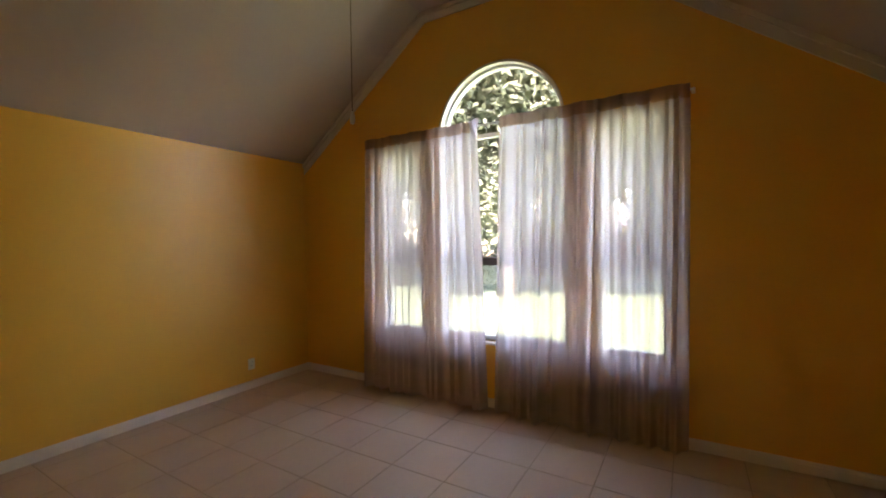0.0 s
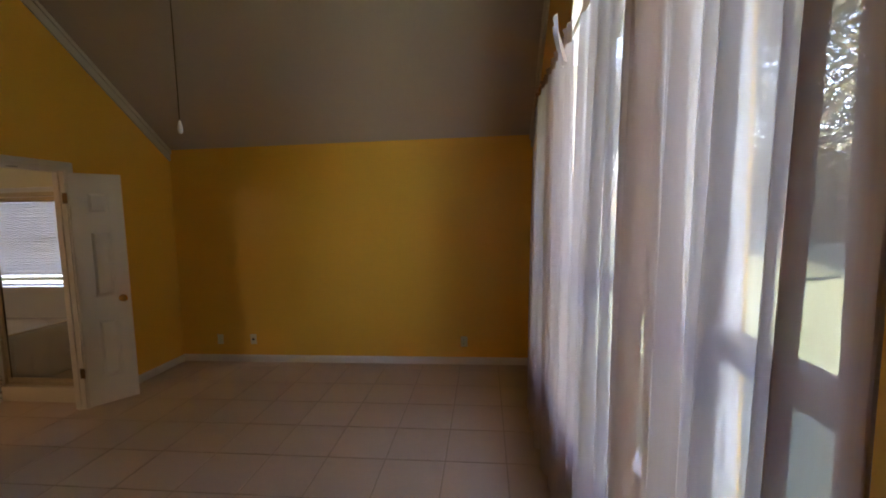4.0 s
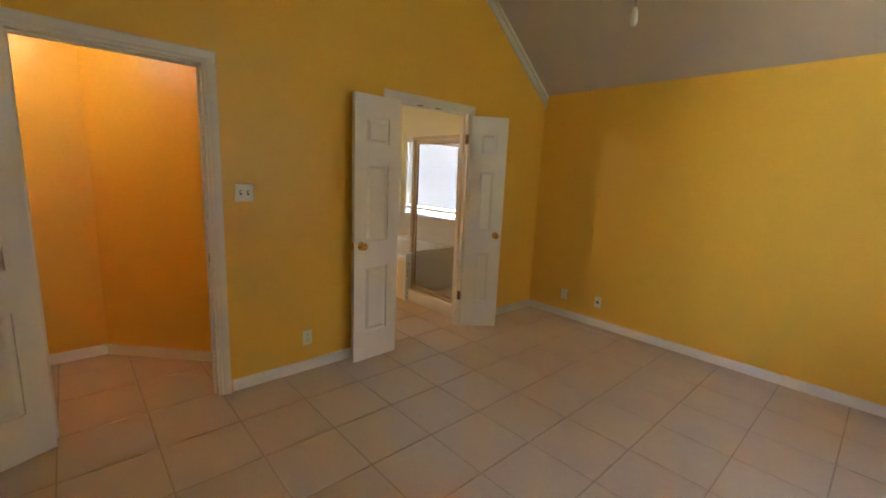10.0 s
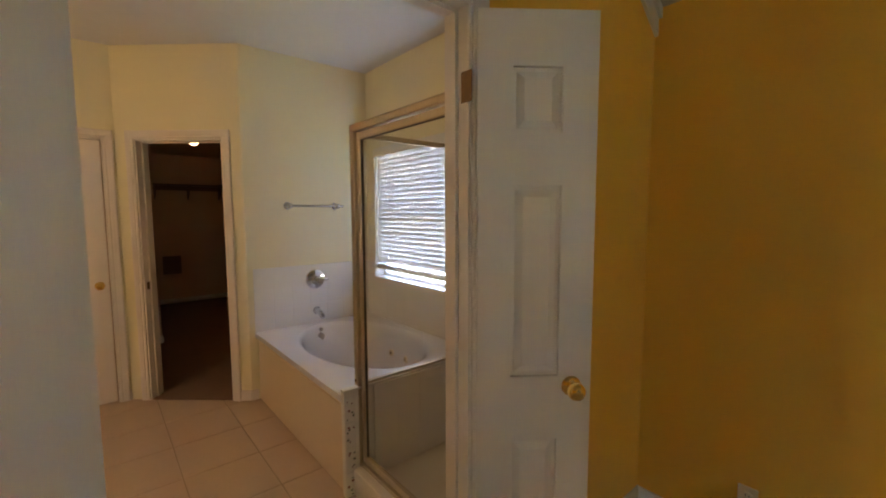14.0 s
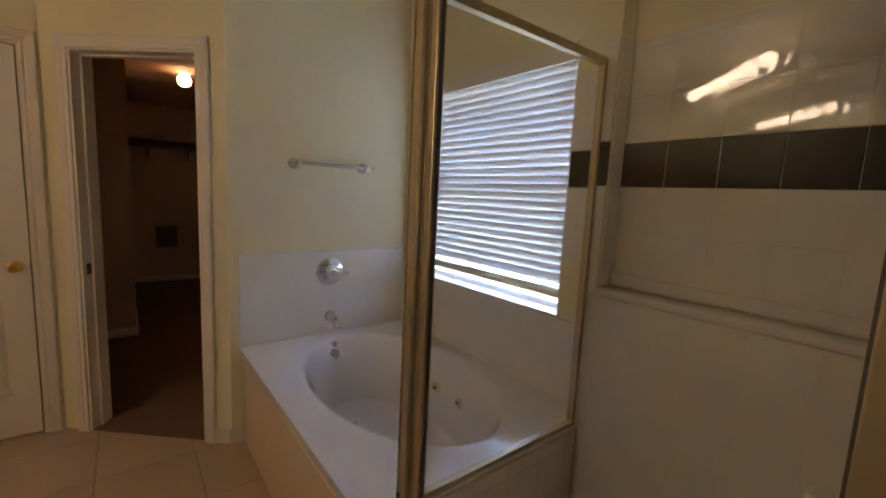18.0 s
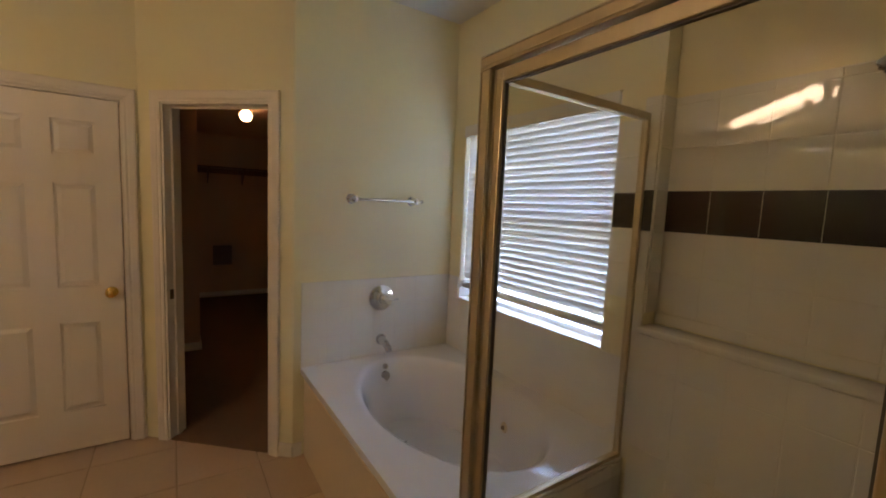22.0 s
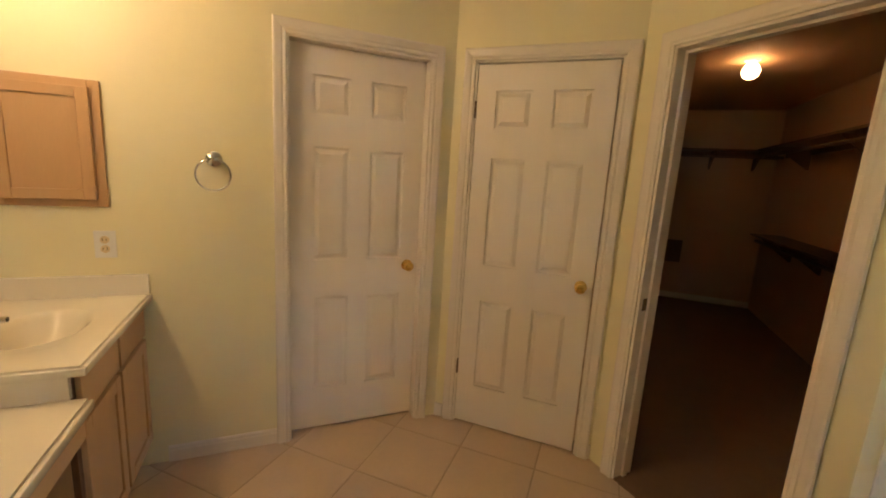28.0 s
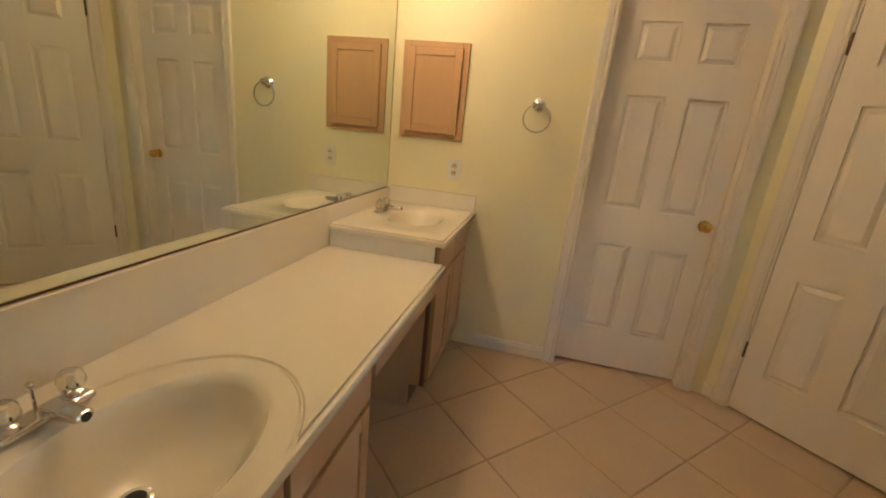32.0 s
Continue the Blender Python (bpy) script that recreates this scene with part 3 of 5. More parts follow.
def door_leaf(name, m, width, label, cols=2, knob_z=0.93, hinges=(0.28, 1.03, 1.78), hinge_side=-1, knob_sides=(1, 1), knob_in=0.062, height=2.03, stile=0.105, group=""):
    """A moulded panel door: hinge edge at the local origin, x across, y through the leaf, z up."""
    t = thing(name, m, label, "door", group)
    th, z0 = 0.035, FLOOR + 0.014
    gap = (width - stile * (cols + 1)) / cols
    xs = [(stile + k * (gap + stile), stile + k * (gap + stile) + gap) for k in range(cols)]
    bm = bmesh.new()
    box(bm, 0.002, 0.0135, z0 + 0.002, width - 0.002, th - 0.0135, height - 0.002)
    zs = [z0] + [z for r in ROWS for z in r] + [height]
    for k in range(0, len(zs), 2):
        box(bm, 0, 0, zs[k], width, th, zs[k + 1])
    for lo, hi in ROWS:
        x = 0.0
        for a0, a1 in xs:
            box(bm, x, 0, lo, a0, th, hi)
            x = a1
        box(bm, x, 0, lo, width, th, hi)
    leaf = part("leaf", bm, DOOR, t)
    for lo, hi in ROWS:
        for a0, a1 in xs:
            bm = bmesh.new()
            raised(bm, a0 + 0.012, a1 - 0.012, lo + 0.012, hi - 0.012, 0.0135, 0.0015, 0.022)
            raised(bm, a0 + 0.012, a1 - 0.012, lo + 0.012, hi - 0.012, th - 0.0135, th - 0.0015, 0.022)
            part("panel", bm, DOOR, t)
    for y, sg, on in ((0.0, -1, knob_sides[0]), (th, 1, knob_sides[1])):
        if on:
            mm = along((width - knob_in, y, knob_z), (width - knob_in, y + sg, knob_z))
            part("knob", spun([(0, 0), (0.031, 0), (0.032, 0.004), (0.026, 0.009), (0.013, 0.013), (0.011, 0.026), (0.02, 0.032), (0.0275, 0.042), (0.028, 0.050), (0.023, 0.060), (0.012, 0.066), (0, 0.067)], mm), BRASS, t, "polished brass door knob", True)
    part("latch_plate", bx(width - 0.0005, th / 2 - 0.012, knob_z - 0.028, width + 0.0015, th / 2 + 0.012, knob_z + 0.028), BRASS, t, "brass latch plate")
    y = -0.004 if hinge_side < 0 else th + 0.004
    for z in hinges:
        bm = bmesh.new()
        for k in range(3):
            tube(bm, [(-0.004, y, z - 0.044 + k * 0.030), (-0.004, y, z - 0.016 + k * 0.030)], 0.0058, 8)
        box(bm, -0.002, min(y, th / 2), z - 0.044, 0.0, max(y, th / 2), z + 0.044)
        part("hinge", bm, BRONZE, t, "dull brass butt hinge", True)
    return t


door_leaf("door", pose(0.035, HALL_S + 0.012, 0, 0, 0, -66.0), 0.775, "white six-panel hall door standing wide open", hinge_side=-1, height=2.065)
door_leaf("door", pose(0.03, BD_N - 0.006, 0, 0, 0, 53.0), 0.36, "narrow white three-panel double door leaf, open", cols=1, height=2.055, hinges=(0.30, 1.83), hinge_side=1, group="bathroom double doors", knob_z=0.928)
door_leaf("door", pose(0.085, BD_S + 0.032, 0, 0, 0, -88.0), 0.415, "wider white three-panel double door leaf, open", cols=1, height=2.055, hinges=(0.30, 1.83), hinge_side=-1, group="bathroom double doors", knob_z=0.928)
door_leaf("door", M_A @ pose(A_IN[0] + 0.021, 0.060, 0), A_IN[1] - A_IN[0] - 0.042, "closed white six-panel door set deep in its frame", hinges=(), knob_sides=(1, 0), knob_in=0.062, knob_z=0.922)
door_leaf("door", M_B @ pose(B_IN[0] + 0.021, 0.0, 0), B_IN[1] - B_IN[0] - 0.046, "closed white six-panel door with brass hinges", height=2.026, hinges=(0.33, 1.80), knob_sides=(1, 0), knob_in=0.058, knob_z=0.919)
strike = thing("strike_plate", M_C @ pose(C_IN[0] + 0.0195, 0.03, 0.90), "dark strike plate on the closet door jamb", "strike plate")
part("plate", bx(0, -0.014, -0.03, 0.002, 0.014, 0.03), BRONZE, strike)
strike = thing("strike_plate", pose(-0.05, HALL_N - 0.0195, 0.91), "brass strike plate on the hall door jamb", "strike plate")
part("plate", bx(-0.014, -0.002, -0.03, 0.014, 0, 0.03), BRONZE, strike)
hg = thing("jamb_hinge", pose(-0.01, BD_N - 0.0185, 1.84), "dull brass hinge leaf on the bathroom door jamb", "hinge")
part("plate", bx(-0.016, -0.002, -0.045, 0.03, 0.0, 0.045), BRONZE, hg)
hg = thing("jamb_hinge", pose(-0.01, BD_N - 0.0185, 0.30), "dull brass hinge leaf on the bathroom door jamb", "hinge")
part("plate", bx(-0.016, -0.002, -0.045, 0.03, 0.0, 0.045), BRONZE, hg)


# ---- bedroom windows ----
def sash_window(name, y0, y1, z0, z1, label, arch=False):
    """A metal window set in the east wall."""
    t = thing(name, (EAST + 0.10, (y0 + y1) / 2, z0), label, "window", kind="structure")
    h, hw, f = z1 - z0, (y1 - y0) / 2, 0.035
    for a, b, c, d in ((-hw, -hw + f, 0, h), (hw - f, hw, 0, h), (-hw + f, hw - f, 0, f), (-hw + f, hw - f, h - f, h)):
        part("window_frame", bx(-0.03, a, c, 0.03, b, d), VINYL, t)
    rail = 1.29 - z0
    part("meeting_rail", bx(-0.028, -hw + f, rail - 0.035, 0.028, hw - f, rail + 0.035), WINDOW_DARK, t, "dark bronze meeting rail")
    for c, d in ((f, rail - 0.035), (rail + 0.035, h - f)):
        p = part("pane", bx(-0.003, -hw + f, c, 0.003, hw - f, d), GLASS, t)
        p.visible_shadow = False
    part("window_sill", bx(-0.145, -hw - 0.03, -0.022, 0.03, hw + 0.03, 0.0, bevel=0.005), TRIM, t, "white window sill")
    lx0, lx1 = -0.102, -0.03
    if not arch:
        part("reveal_board", bx(lx0, -hw + 0.0, h - 0.014, lx1, hw, h - 0.0005), TRIM, t)
    for a, b in ((-hw + 0.0005, -hw + 0.014), (hw - 0.014, hw - 0.0005)):
        part("reveal_board", bx(lx0, a, 0.0, lx1, b, h - (0.0 if arch else 0.014)), TRIM, t)
    if arch:
        n = 32
        bm = bmesh.new()
        for k in range(n):
            p, q = (math.pi * j / n for j in (k, k + 1))
            prism(bm, [(r * math.cos(ang), h + r * math.sin(ang)) for r, ang in ((ARCH_R - 0.022, p), (ARCH_R - 0.003, p), (ARCH_R - 0.003, q), (ARCH_R - 0.022, q))], lx0, lx1, "x")
        part("arch_reveal", bm, TRIM, t, "white curved reveal")
        bm = bmesh.new()
        for k in range(n):
            p, q = (math.pi * j / n for j in (k, k + 1))
            for r0, r1 in ((ARCH_R - 0.04, ARCH_R - 0.001),):
                prism(bm, [(r * math.cos(ang), h + r * math.sin(ang)) for r, ang in ((r0, p), (r1, p), (r1, q), (r0, q))], -0.03, 0.03, "x")
        part("arch_frame", bm, VINYL, t)
        bm = bmesh.new()
        prism(bm, [((ARCH_R - 0.04) * math.cos(math.pi * k / n), h + (ARCH_R - 0.04) * math.sin(math.pi * k / n)) for k in range(n + 1)], -0.003, 0.003, "x")
        p = part("pane", bm, GLASS, t)
        p.visible_shadow = False


sash_window("window_1", -1.66, -1.16, SILL, 2.40, "tall narrow window with a white frame")
sash_window("window_2", ARCH_Y - ARCH_R, ARCH_Y + ARCH_R, SILL, SPRING, "wide window with a half-round arch on top", True)
sash_window("window_3", -3.80, -3.30, SILL, 2.40, "tall narrow window with a white frame")


# ---- sheer curtains ----
ROD_Z, HEAD_LOW = 2.505, 2.452


def curtain(y0, y1, b0, b1, seed, label, loose=0.0):
    """A pinch-pleated sheer: y0, y1 at the rod, b0, b1 at the floor. loose: how far the leading edge slips off the rod."""
    rng = random.Random(seed)
    t = thing("sheer_curtain", (3.955, (y0 + y1) / 2, 0.0), label, "curtain", "sheer curtains")
    mid = (y0 + y1) / 2
    width = abs(y1 - y0)
    n = int(width / 0.005)
    count = round(width / 0.092)
    # uneven pleat centres, each with its own depth and sharpness
    centres = [(k + 0.5 + rng.uniform(-0.22, 0.22)) / count for k in range(count)]
    depth = [rng.uniform(0.55, 1.25) for _ in range(count)]
    sway = [rng.uniform(-0.012, 0.012) for _ in range(count)]
    wob = [rng.uniform(0, 6.28) for _ in range(8)]

    def fold(u, f):
        """Sideways and forward shift of the cloth at u across, f up."""
        out, slip = 0.0, 0.0
        for c, d, w in zip(centres, depth, sway):
            c2 = c + w * (1 - f) * 1.6
            k = (u - c2) * count
            if abs(k) < 2.6:
                g = math.exp(-(k / (0.19 + 0.13 * (1 - f))) ** 2)
                out += d * g
                slip += -d * k * math.exp(-(k / 0.45) ** 2) * 0.55
        return out, slip

    levels = [(HEAD_LOW + 0.008) * (k / 30) - 0.008 for k in range(31)]
    bm = bmesh.new()
    grid = []
    for z in levels:
        f = z / HEAD_LOW
        row = []
        for k in range(n + 1):
            u = k / n
            out, slip = fold(u, f)
            a = 0.040 + 0.040 * (1 - f) ** 0.7
            ya = (y0 * f + b0 * (1 - f)) * (1 - u) + (y1 * f + b1 * (1 - f)) * u
            x = 0.034 - 0.030 * (1 - f) - a * out + 0.008 * math.sin(19 * u + 2.6 * f + wob[1]) * (1 - f) + 0.005 * math.sin(47 * u + wob[2] - 3 * f)
            y = ya - mid + slip * 0.020 * (1.0 if y1 > y0 else -1.0)
            row.append(bm.verts.new((x, y, z if z > 0.0 else z + 0.006 * math.sin(24 * u + wob[6]))))
        grid.append(row)
    for r, s in zip(grid, grid[1:]):
        for k in range(n):
            bm.faces.new([r[k], r[k + 1], s[k + 1], s[k]])
    part("fabric", bm, CLOTH, t, "pale translucent sheer fabric hanging in folds", True)
    bm = bmesh.new()
    grid = []
    for z, pinch in ((HEAD_LOW - 0.004, 1.0), (HEAD_LOW + 0.016, 0.62), (HEAD_LOW + 0.035, 0.45), (HEAD_LOW + 0.06, 0.40), (HEAD_LOW + 0.08, 0.55), (HEAD_LOW + 0.094, 0.72)):
        row = []
        for k in range(n + 1):
            u = k / n
            out, slip = fold(u, 1.0)
            row.append(bm.verts.new((0.030 - 0.030 * out * pinch - 0.004, (y0 * (1 - u) + y1 * u) - mid, z + 0.004 * math.sin(31 * u + wob[7]) - 0.004 * out)))
        grid.append(row)
    for r, s in zip(grid, grid[1:]):
        for k in range(n):
            bm.faces.new([r[k], r[k + 1], s[k + 1], s[k]])
    part("heading", bm, HEADER, t, "gathered doubled heading on the rod", True)
    if loose:
        # the leading corner has slipped off its hook and leans forward
        bm = bmesh.new()
        grid = []
        for j in range(9):
            v = j / 8
            grid.append([bm.verts.new((-0.01 - 0.05 * v - 0.012 * math.sin(7 * q + 3 * v), y1 - mid + loose * (0.35 - q) * (0.35 + 0.65 * v), HEAD_LOW - 0.13 + 0.20 * v + 0.02 * q)) for q in [k / 10 for k in range(11)]])
        for r, s in zip(grid, grid[1:]):
            for k in range(10):
                bm.faces.new([r[k], r[k + 1], s[k + 1], s[k]])
        part("loose_corner", bm, CLOTH, t, "slipped heading corner", True)
    bm = bmesh.new()
    for k in range(n):
        u, u2 = k / n, (k + 1) / n
        quad = []
        for uu, z in ((u, -0.006), (u2, -0.006), (u2, 0.050), (u, 0.050)):
            f = z / HEAD_LOW
            out, slip = fold(uu, f)
            ya = (y0 * f + b0 * (1 - f)) * (1 - uu) + (y1 * f + b1 * (1 - f)) * uu
            x = 0.034 - 0.030 * (1 - f) - (0.040 + 0.040 * (1 - f) ** 0.7) * out + 0.008 * math.sin(19 * uu + 2.6 * f + wob[1]) * (1 - f) + 0.005 * math.sin(47 * uu + wob[2] - 3 * f)
            quad.append(bm.verts.new((x - 0.002, ya - mid + slip * 0.020 * (1.0 if y1 > y0 else -1.0), z)))
        bm.faces.new(quad)
    bmesh.ops.remove_doubles(bm, verts=bm.verts, dist=0.0005)
    part("bottom_hem", bm, CLOTH, t, "doubled stitched bottom hem", True)
    for yy, inner in ((y0, b0), (y1, b1)):
        bm = bmesh.new()
        tube(bm, [(0.030 - 0.030 * (1 - z / HEAD_LOW), yy * z / HEAD_LOW + inner * (1 - z / HEAD_LOW) - mid, z) for z in (0.0, 0.8, 1.6, HEAD_LOW - 0.03)], 0.004, 6)
        part("side_hem", bm, CLOTH, t, "stitched side hem", True)


curtain(-1.01, -2.31, -0.99, -2.40, 3, "pale sheer curtain gathered on a rod, hanging to the floor", 0.10)
curtain(-2.53, -3.94, -2.47, -3.92, 8, "pale sheer curtain gathered on a rod, hanging to the floor")
rod = thing("curtain_rod", (4.001, -2.48, ROD_Z), "thin white curtain rod above the windows", "curtain rod")
bm = bmesh.new()
tube(bm, [(0.053, 1.50, 0), (0.02, 1.495, 0), (0, 1.47, 0), (0, 0, 0), (0, -1.45, 0), (0.02, -1.475, 0), (0.053, -1.48, 0)], 0.009, 10)
part("rod", bm, PLASTIC, rod, "", True)
for y in (1.5, 0.08, -1.48):
    part("bracket", bx(0.0 if y == 0.08 else 0.040, y - 0.012, -0.02, 0.0535, y + 0.012, 0.02, bevel=0.003), PLASTIC, rod)


# ---- wall plates ----
def wall_plate(name, m, w, h, label, category, kind):
    """A plate on a wall: local x across, z up, the room at -y."""
    t = thing(name, m, label, category)
    part("plate", bx(-w / 2, -0.006, -h / 2, w / 2, 0.001, h / 2, bevel=0.0025), PLATE if "yellow wall" in label else PLASTIC, t)
    if kind == "outlet":
        for z in (-0.02, 0.02):
            part("socket", spun([(0, 0), (0.0165, 0), (0.0165, 0.003), (0.014, 0.004), (0, 0.004)], along((0, -0.006, z), (0, -1, z)), 16), IVORY if "almond" in label else PLATE, t)
            bm = bmesh.new()
            box(bm, -0.008, -0.0108, z - 0.004, -0.0055, -0.0098, z + 0.006)
            box(bm, 0.0055, -0.0108, z - 0.004, 0.008, -0.0098, z + 0.006)
            part("slot", bm, DARK, t)
    elif kind == "switch":
        for x in (-0.023, 0.023):
            # raised dark strip: the slot's shadow is put into the colour
            part("toggle_slot", bx(x - 0.007, -0.0075, -0.015, x + 0.007, -0.0055, 0.015), BRONZE, t, "toggle slot with its shadow coloured in")
            part("toggle", bx(x - 0.004, -0.018, -0.002, x + 0.004, -0.006, 0.011, bevel=0.0015), PLASTIC, t)
    elif kind == "cable":
        part("jack", bx(-0.014, -0.012, -0.010, 0.014, -0.005, 0.006), DARK, t, "dark cable jack")
        part("connector", spun([(0, 0), (0.006, 0), (0.006, 0.014), (0.004, 0.016), (0, 0.016)], along((0, -0.006, 0.016), (0, -1, 0.016)), 10), BRASS, t)
    for z in ((0.0,) if kind == "outlet" else (0.041, -0.041)):
        for x in ((-0.023, 0.023) if kind == "switch" else (0,)):
            part("screw", spun([(0, 0), (0.003, 0), (0.002, 0.0015), (0, 0.0018)], along((x, -0.006, z), (x, -1, z)), 8), PLASTIC, t)
    return t


wall_plate("light_switch", M_WEST @ pose(-3.237, 0, 1.325), 0.115, 0.115, "white double toggle light switch on a yellow wall", "light switch", "switch")
wall_plate("power_outlet", M_WEST @ pose(-2.825, 0, 0.235), 0.072, 0.115, "white power outlet low on a yellow wall", "outlet", "outlet")
wall_plate("power_outlet", pose(0.468, 0, 0.236), 0.072, 0.115, "white power outlet low on a yellow wall", "outlet", "outlet")
wall_plate("cable_plate", pose(0.872, 0, 0.240), 0.072, 0.115, "white cable jack plate low on a yellow wall", "cable plate", "cable")
wall_plate("power_outlet", pose(3.305, 0, 0.228), 0.072, 0.115, "white power outlet low on a yellow wall", "outlet", "outlet")
wall_plate("power_outlet", M_A @ pose(0.404, 0, 1.066), 0.078, 0.118, "white outlet plate with almond sockets beside the mirror", "outlet", "outlet")
wall_plate("light_switch", pose(-1.19, -4.33, 1.30, 0, 0, 90), 0.072, 0.115, "pale switch plate on the hall wall", "light switch", "switch")

vent = thing("air_vent", pose(0.0, -2.33, 3.34, 0, 0, 90), "beige air register high on the yellow gable wall", "air vent")
for a in ((-0.16, -0.09, 0.16, -0.075), (-0.16, 0.075, 0.16, 0.09), (-0.16, -0.075, -0.145, 0.075), (0.145, -0.075, 0.16, 0.075)):
    part("frame", bx(a[0], -0.008, a[1], a[2], 0.001, a[3]), TRIM, vent)
part("backing", bx(-0.145, -0.002, -0.075, 0.145, 0.0, 0.075), DARK, vent)
for k in range(9):
    bm = bmesh.new()
    prism(bm, [(-0.003, -0.066 + k * 0.016), (-0.012, -0.074 + k * 0.016), (-0.013, -0.073 + k * 0.016), (-0.004, -0.064 + k * 0.016)], -0.145, 0.145, "x")
    part("slat", bm, TRIM, vent)

# unseen bowl, rod and canopy stand in for a ceiling fan above the chain
lamp = thing("ceiling_light", (2.12, -2.50, RIDGE), "unlit bowl light standing in for an unseen ceiling fan, with a long pull chain", "ceiling light")
part("canopy", spun([(0, 0), (0.07, 0), (0.065, -0.03), (0.03, -0.06), (0.014, -0.065)]), TRIM, lamp, "", True)
bm = bmesh.new()
tube(bm, [(0, 0, -0.05), (0, 0, -0.72)], 0.011, 12)
part("rod", bm, TRIM, lamp, "", True)
part("housing", spun([(0.012, -0.62), (0.06, -0.64), (0.10, -0.68), (0.10, -0.76), (0.07, -0.80), (0.07, -0.83), (0, -0.83)]), TRIM, lamp, "", True)
part("bowl", spun([(0.17, -0.835), (0.172, -0.85), (0.16, -0.88), (0.13, -0.915), (0.08, -0.945), (0.03, -0.96), (0, -0.962)]), FROST, lamp, "frosted glass bowl", True)
bm = bmesh.new()
tube(bm, [(0.012, -0.062, -0.82), (0.012, -0.062, -1.61)], 0.0022, 6)
# dark material carries the shade that the chain hangs in
part("pull_chain", bm, BRONZE, lamp, "thin pull chain with its shade put into a dark colour")
part("pull_knob", spun([(0, -1.60), (0.006, -1.602), (0.011, -1.625), (0.0125, -1.645), (0.009, -1.66), (0, -1.665)], Matrix.Translation((0.012, -0.062, 0)), 14), PLASTIC, lamp, "white pull knob", True)

hall_lamp = thing("hall_ceiling_light", (-0.62, -4.35, LOW_TOP), "lit warm globe on the hall ceiling", "ceiling light")
part("base", spun([(0, 0), (0.075, 0), (0.075, -0.02), (0.05, -0.03), (0, -0.03)]), BRASS, hall_lamp, "", True)
part("globe", spun([(0.04, -0.03), (0.08, -0.055), (0.095, -0.10), (0.08, -0.145), (0.04, -0.17), (0, -0.175)]), HALL_BULB, hall_lamp, "", True)


# ---- bathroom window and blind ----
win = thing("window_4", ((WIN[0] + WIN[1]) / 2, N_Y + 0.11, WIN[2]), "white bathroom window in a deep reveal", "window", kind="structure")
HW, HH = (WIN[1] - WIN[0]) / 2, WIN[3] - WIN[2]
for a, b, c, d in ((-HW, -HW + 0.04, 0, HH), (HW - 0.04, HW, 0, HH), (-HW + 0.04, HW - 0.04, 0, 0.04), (-HW + 0.04, HW - 0.04, HH - 0.04, HH), (-HW + 0.04, HW - 0.04, 0.558, 0.586)):
    part("window_frame", bx(a, -0.02, c, b, 0.045, d), VINYL, win)
for c, d in ((0.04, 0.558), (0.586, HH - 0.04)):
    bm = bmesh.new()
    bm.faces.new([bm.verts.new((x, 0.012, z)) for x, z in ((-HW + 0.04, c), (HW - 0.04, c), (HW - 0.04, d), (-HW + 0.04, d))])
    part("pane", bm, TINTED_GLASS, win)
part("window_sill", bx(-HW + 0.002, -0.116, 0.0, HW - 0.002, -0.02, 0.012, bevel=0.003), TRIM, win, "white tiled sill")
part("reveal", bx(-HW + 0.0005, -0.108, 0.012, -HW + 0.008, -0.02, HH - 0.008), TRIM, win)
part("reveal", bx(HW - 0.008, -0.108, 0.012, HW - 0.0005, -0.02, HH - 0.008), TRIM, win)

blind = thing("venetian_blind", ((WIN[0] + WIN[1]) / 2, N_Y + 0.035, 0.0), "white slatted blind, closed and nearly fully lowered", "blind")
BW = HW - 0.016
part("headrail", bx(-BW, -0.03, 1.985, BW, 0.03, 2.032, bevel=0.004), PLASTIC, blind)
part("valance", bx(-BW - 0.008, -0.048, 1.972, BW + 0.008, -0.036, 2.046, bevel=0.003), PLASTIC, blind, "flat white valance")
SLAT_N, SLAT_LOW, SLAT_HIGH = 24, 1.045, 1.962
sb = bmesh.new()
ca, sa = -math.cos(radians(66)), math.sin(radians(66))
pts = []
for k in range(7):
    s = -0.025 + 0.05 * k / 6
    lift = 0.0035 * (1 - (s / 0.025) ** 2)
    pts.append((s * ca - lift * sa, s * sa + lift * ca))
prism(sb, pts + [(p[0] + 0.0016 * sa, p[1] - 0.0016 * ca) for p in pts[::-1]], -BW, BW, "x")
slat_mesh = to_mesh("slat", sb, SLAT, True)
for k in range(SLAT_N):
    o = new("slat", slat_mesh)
    o.parent = blind
    o.location = (0, 0, SLAT_LOW + (SLAT_HIGH - SLAT_LOW) * k / (SLAT_N - 1))
for k in range(4):
    part("slat", bx(-BW, -0.024, 0.985 + 0.006 * k, BW, 0.024, 0.9875 + 0.006 * k), PLASTIC, blind)
part("bottom_rail", bx(-BW, -0.025, 0.962, BW, 0.025, 0.982, bevel=0.003), PLASTIC, blind)
for x in (-BW * 0.6, BW * 0.6):
    bm = bmesh.new()
    tube(bm, [(x, -0.021, 0.97), (x, -0.021, 1.97)], 0.0008, 5)
    tube(bm, [(x, 0.021, 0.97), (x, 0.021, 1.97)], 0.0008, 5)
    part("ladder_cord", bm, PLASTIC, blind)

bm = bmesh.new()
tube(bm, [(-BW + 0.035, -0.052, 1.96), (-BW + 0.035, -0.054, 1.5), (-BW + 0.037, -0.053, 1.0)], 0.0012, 6)
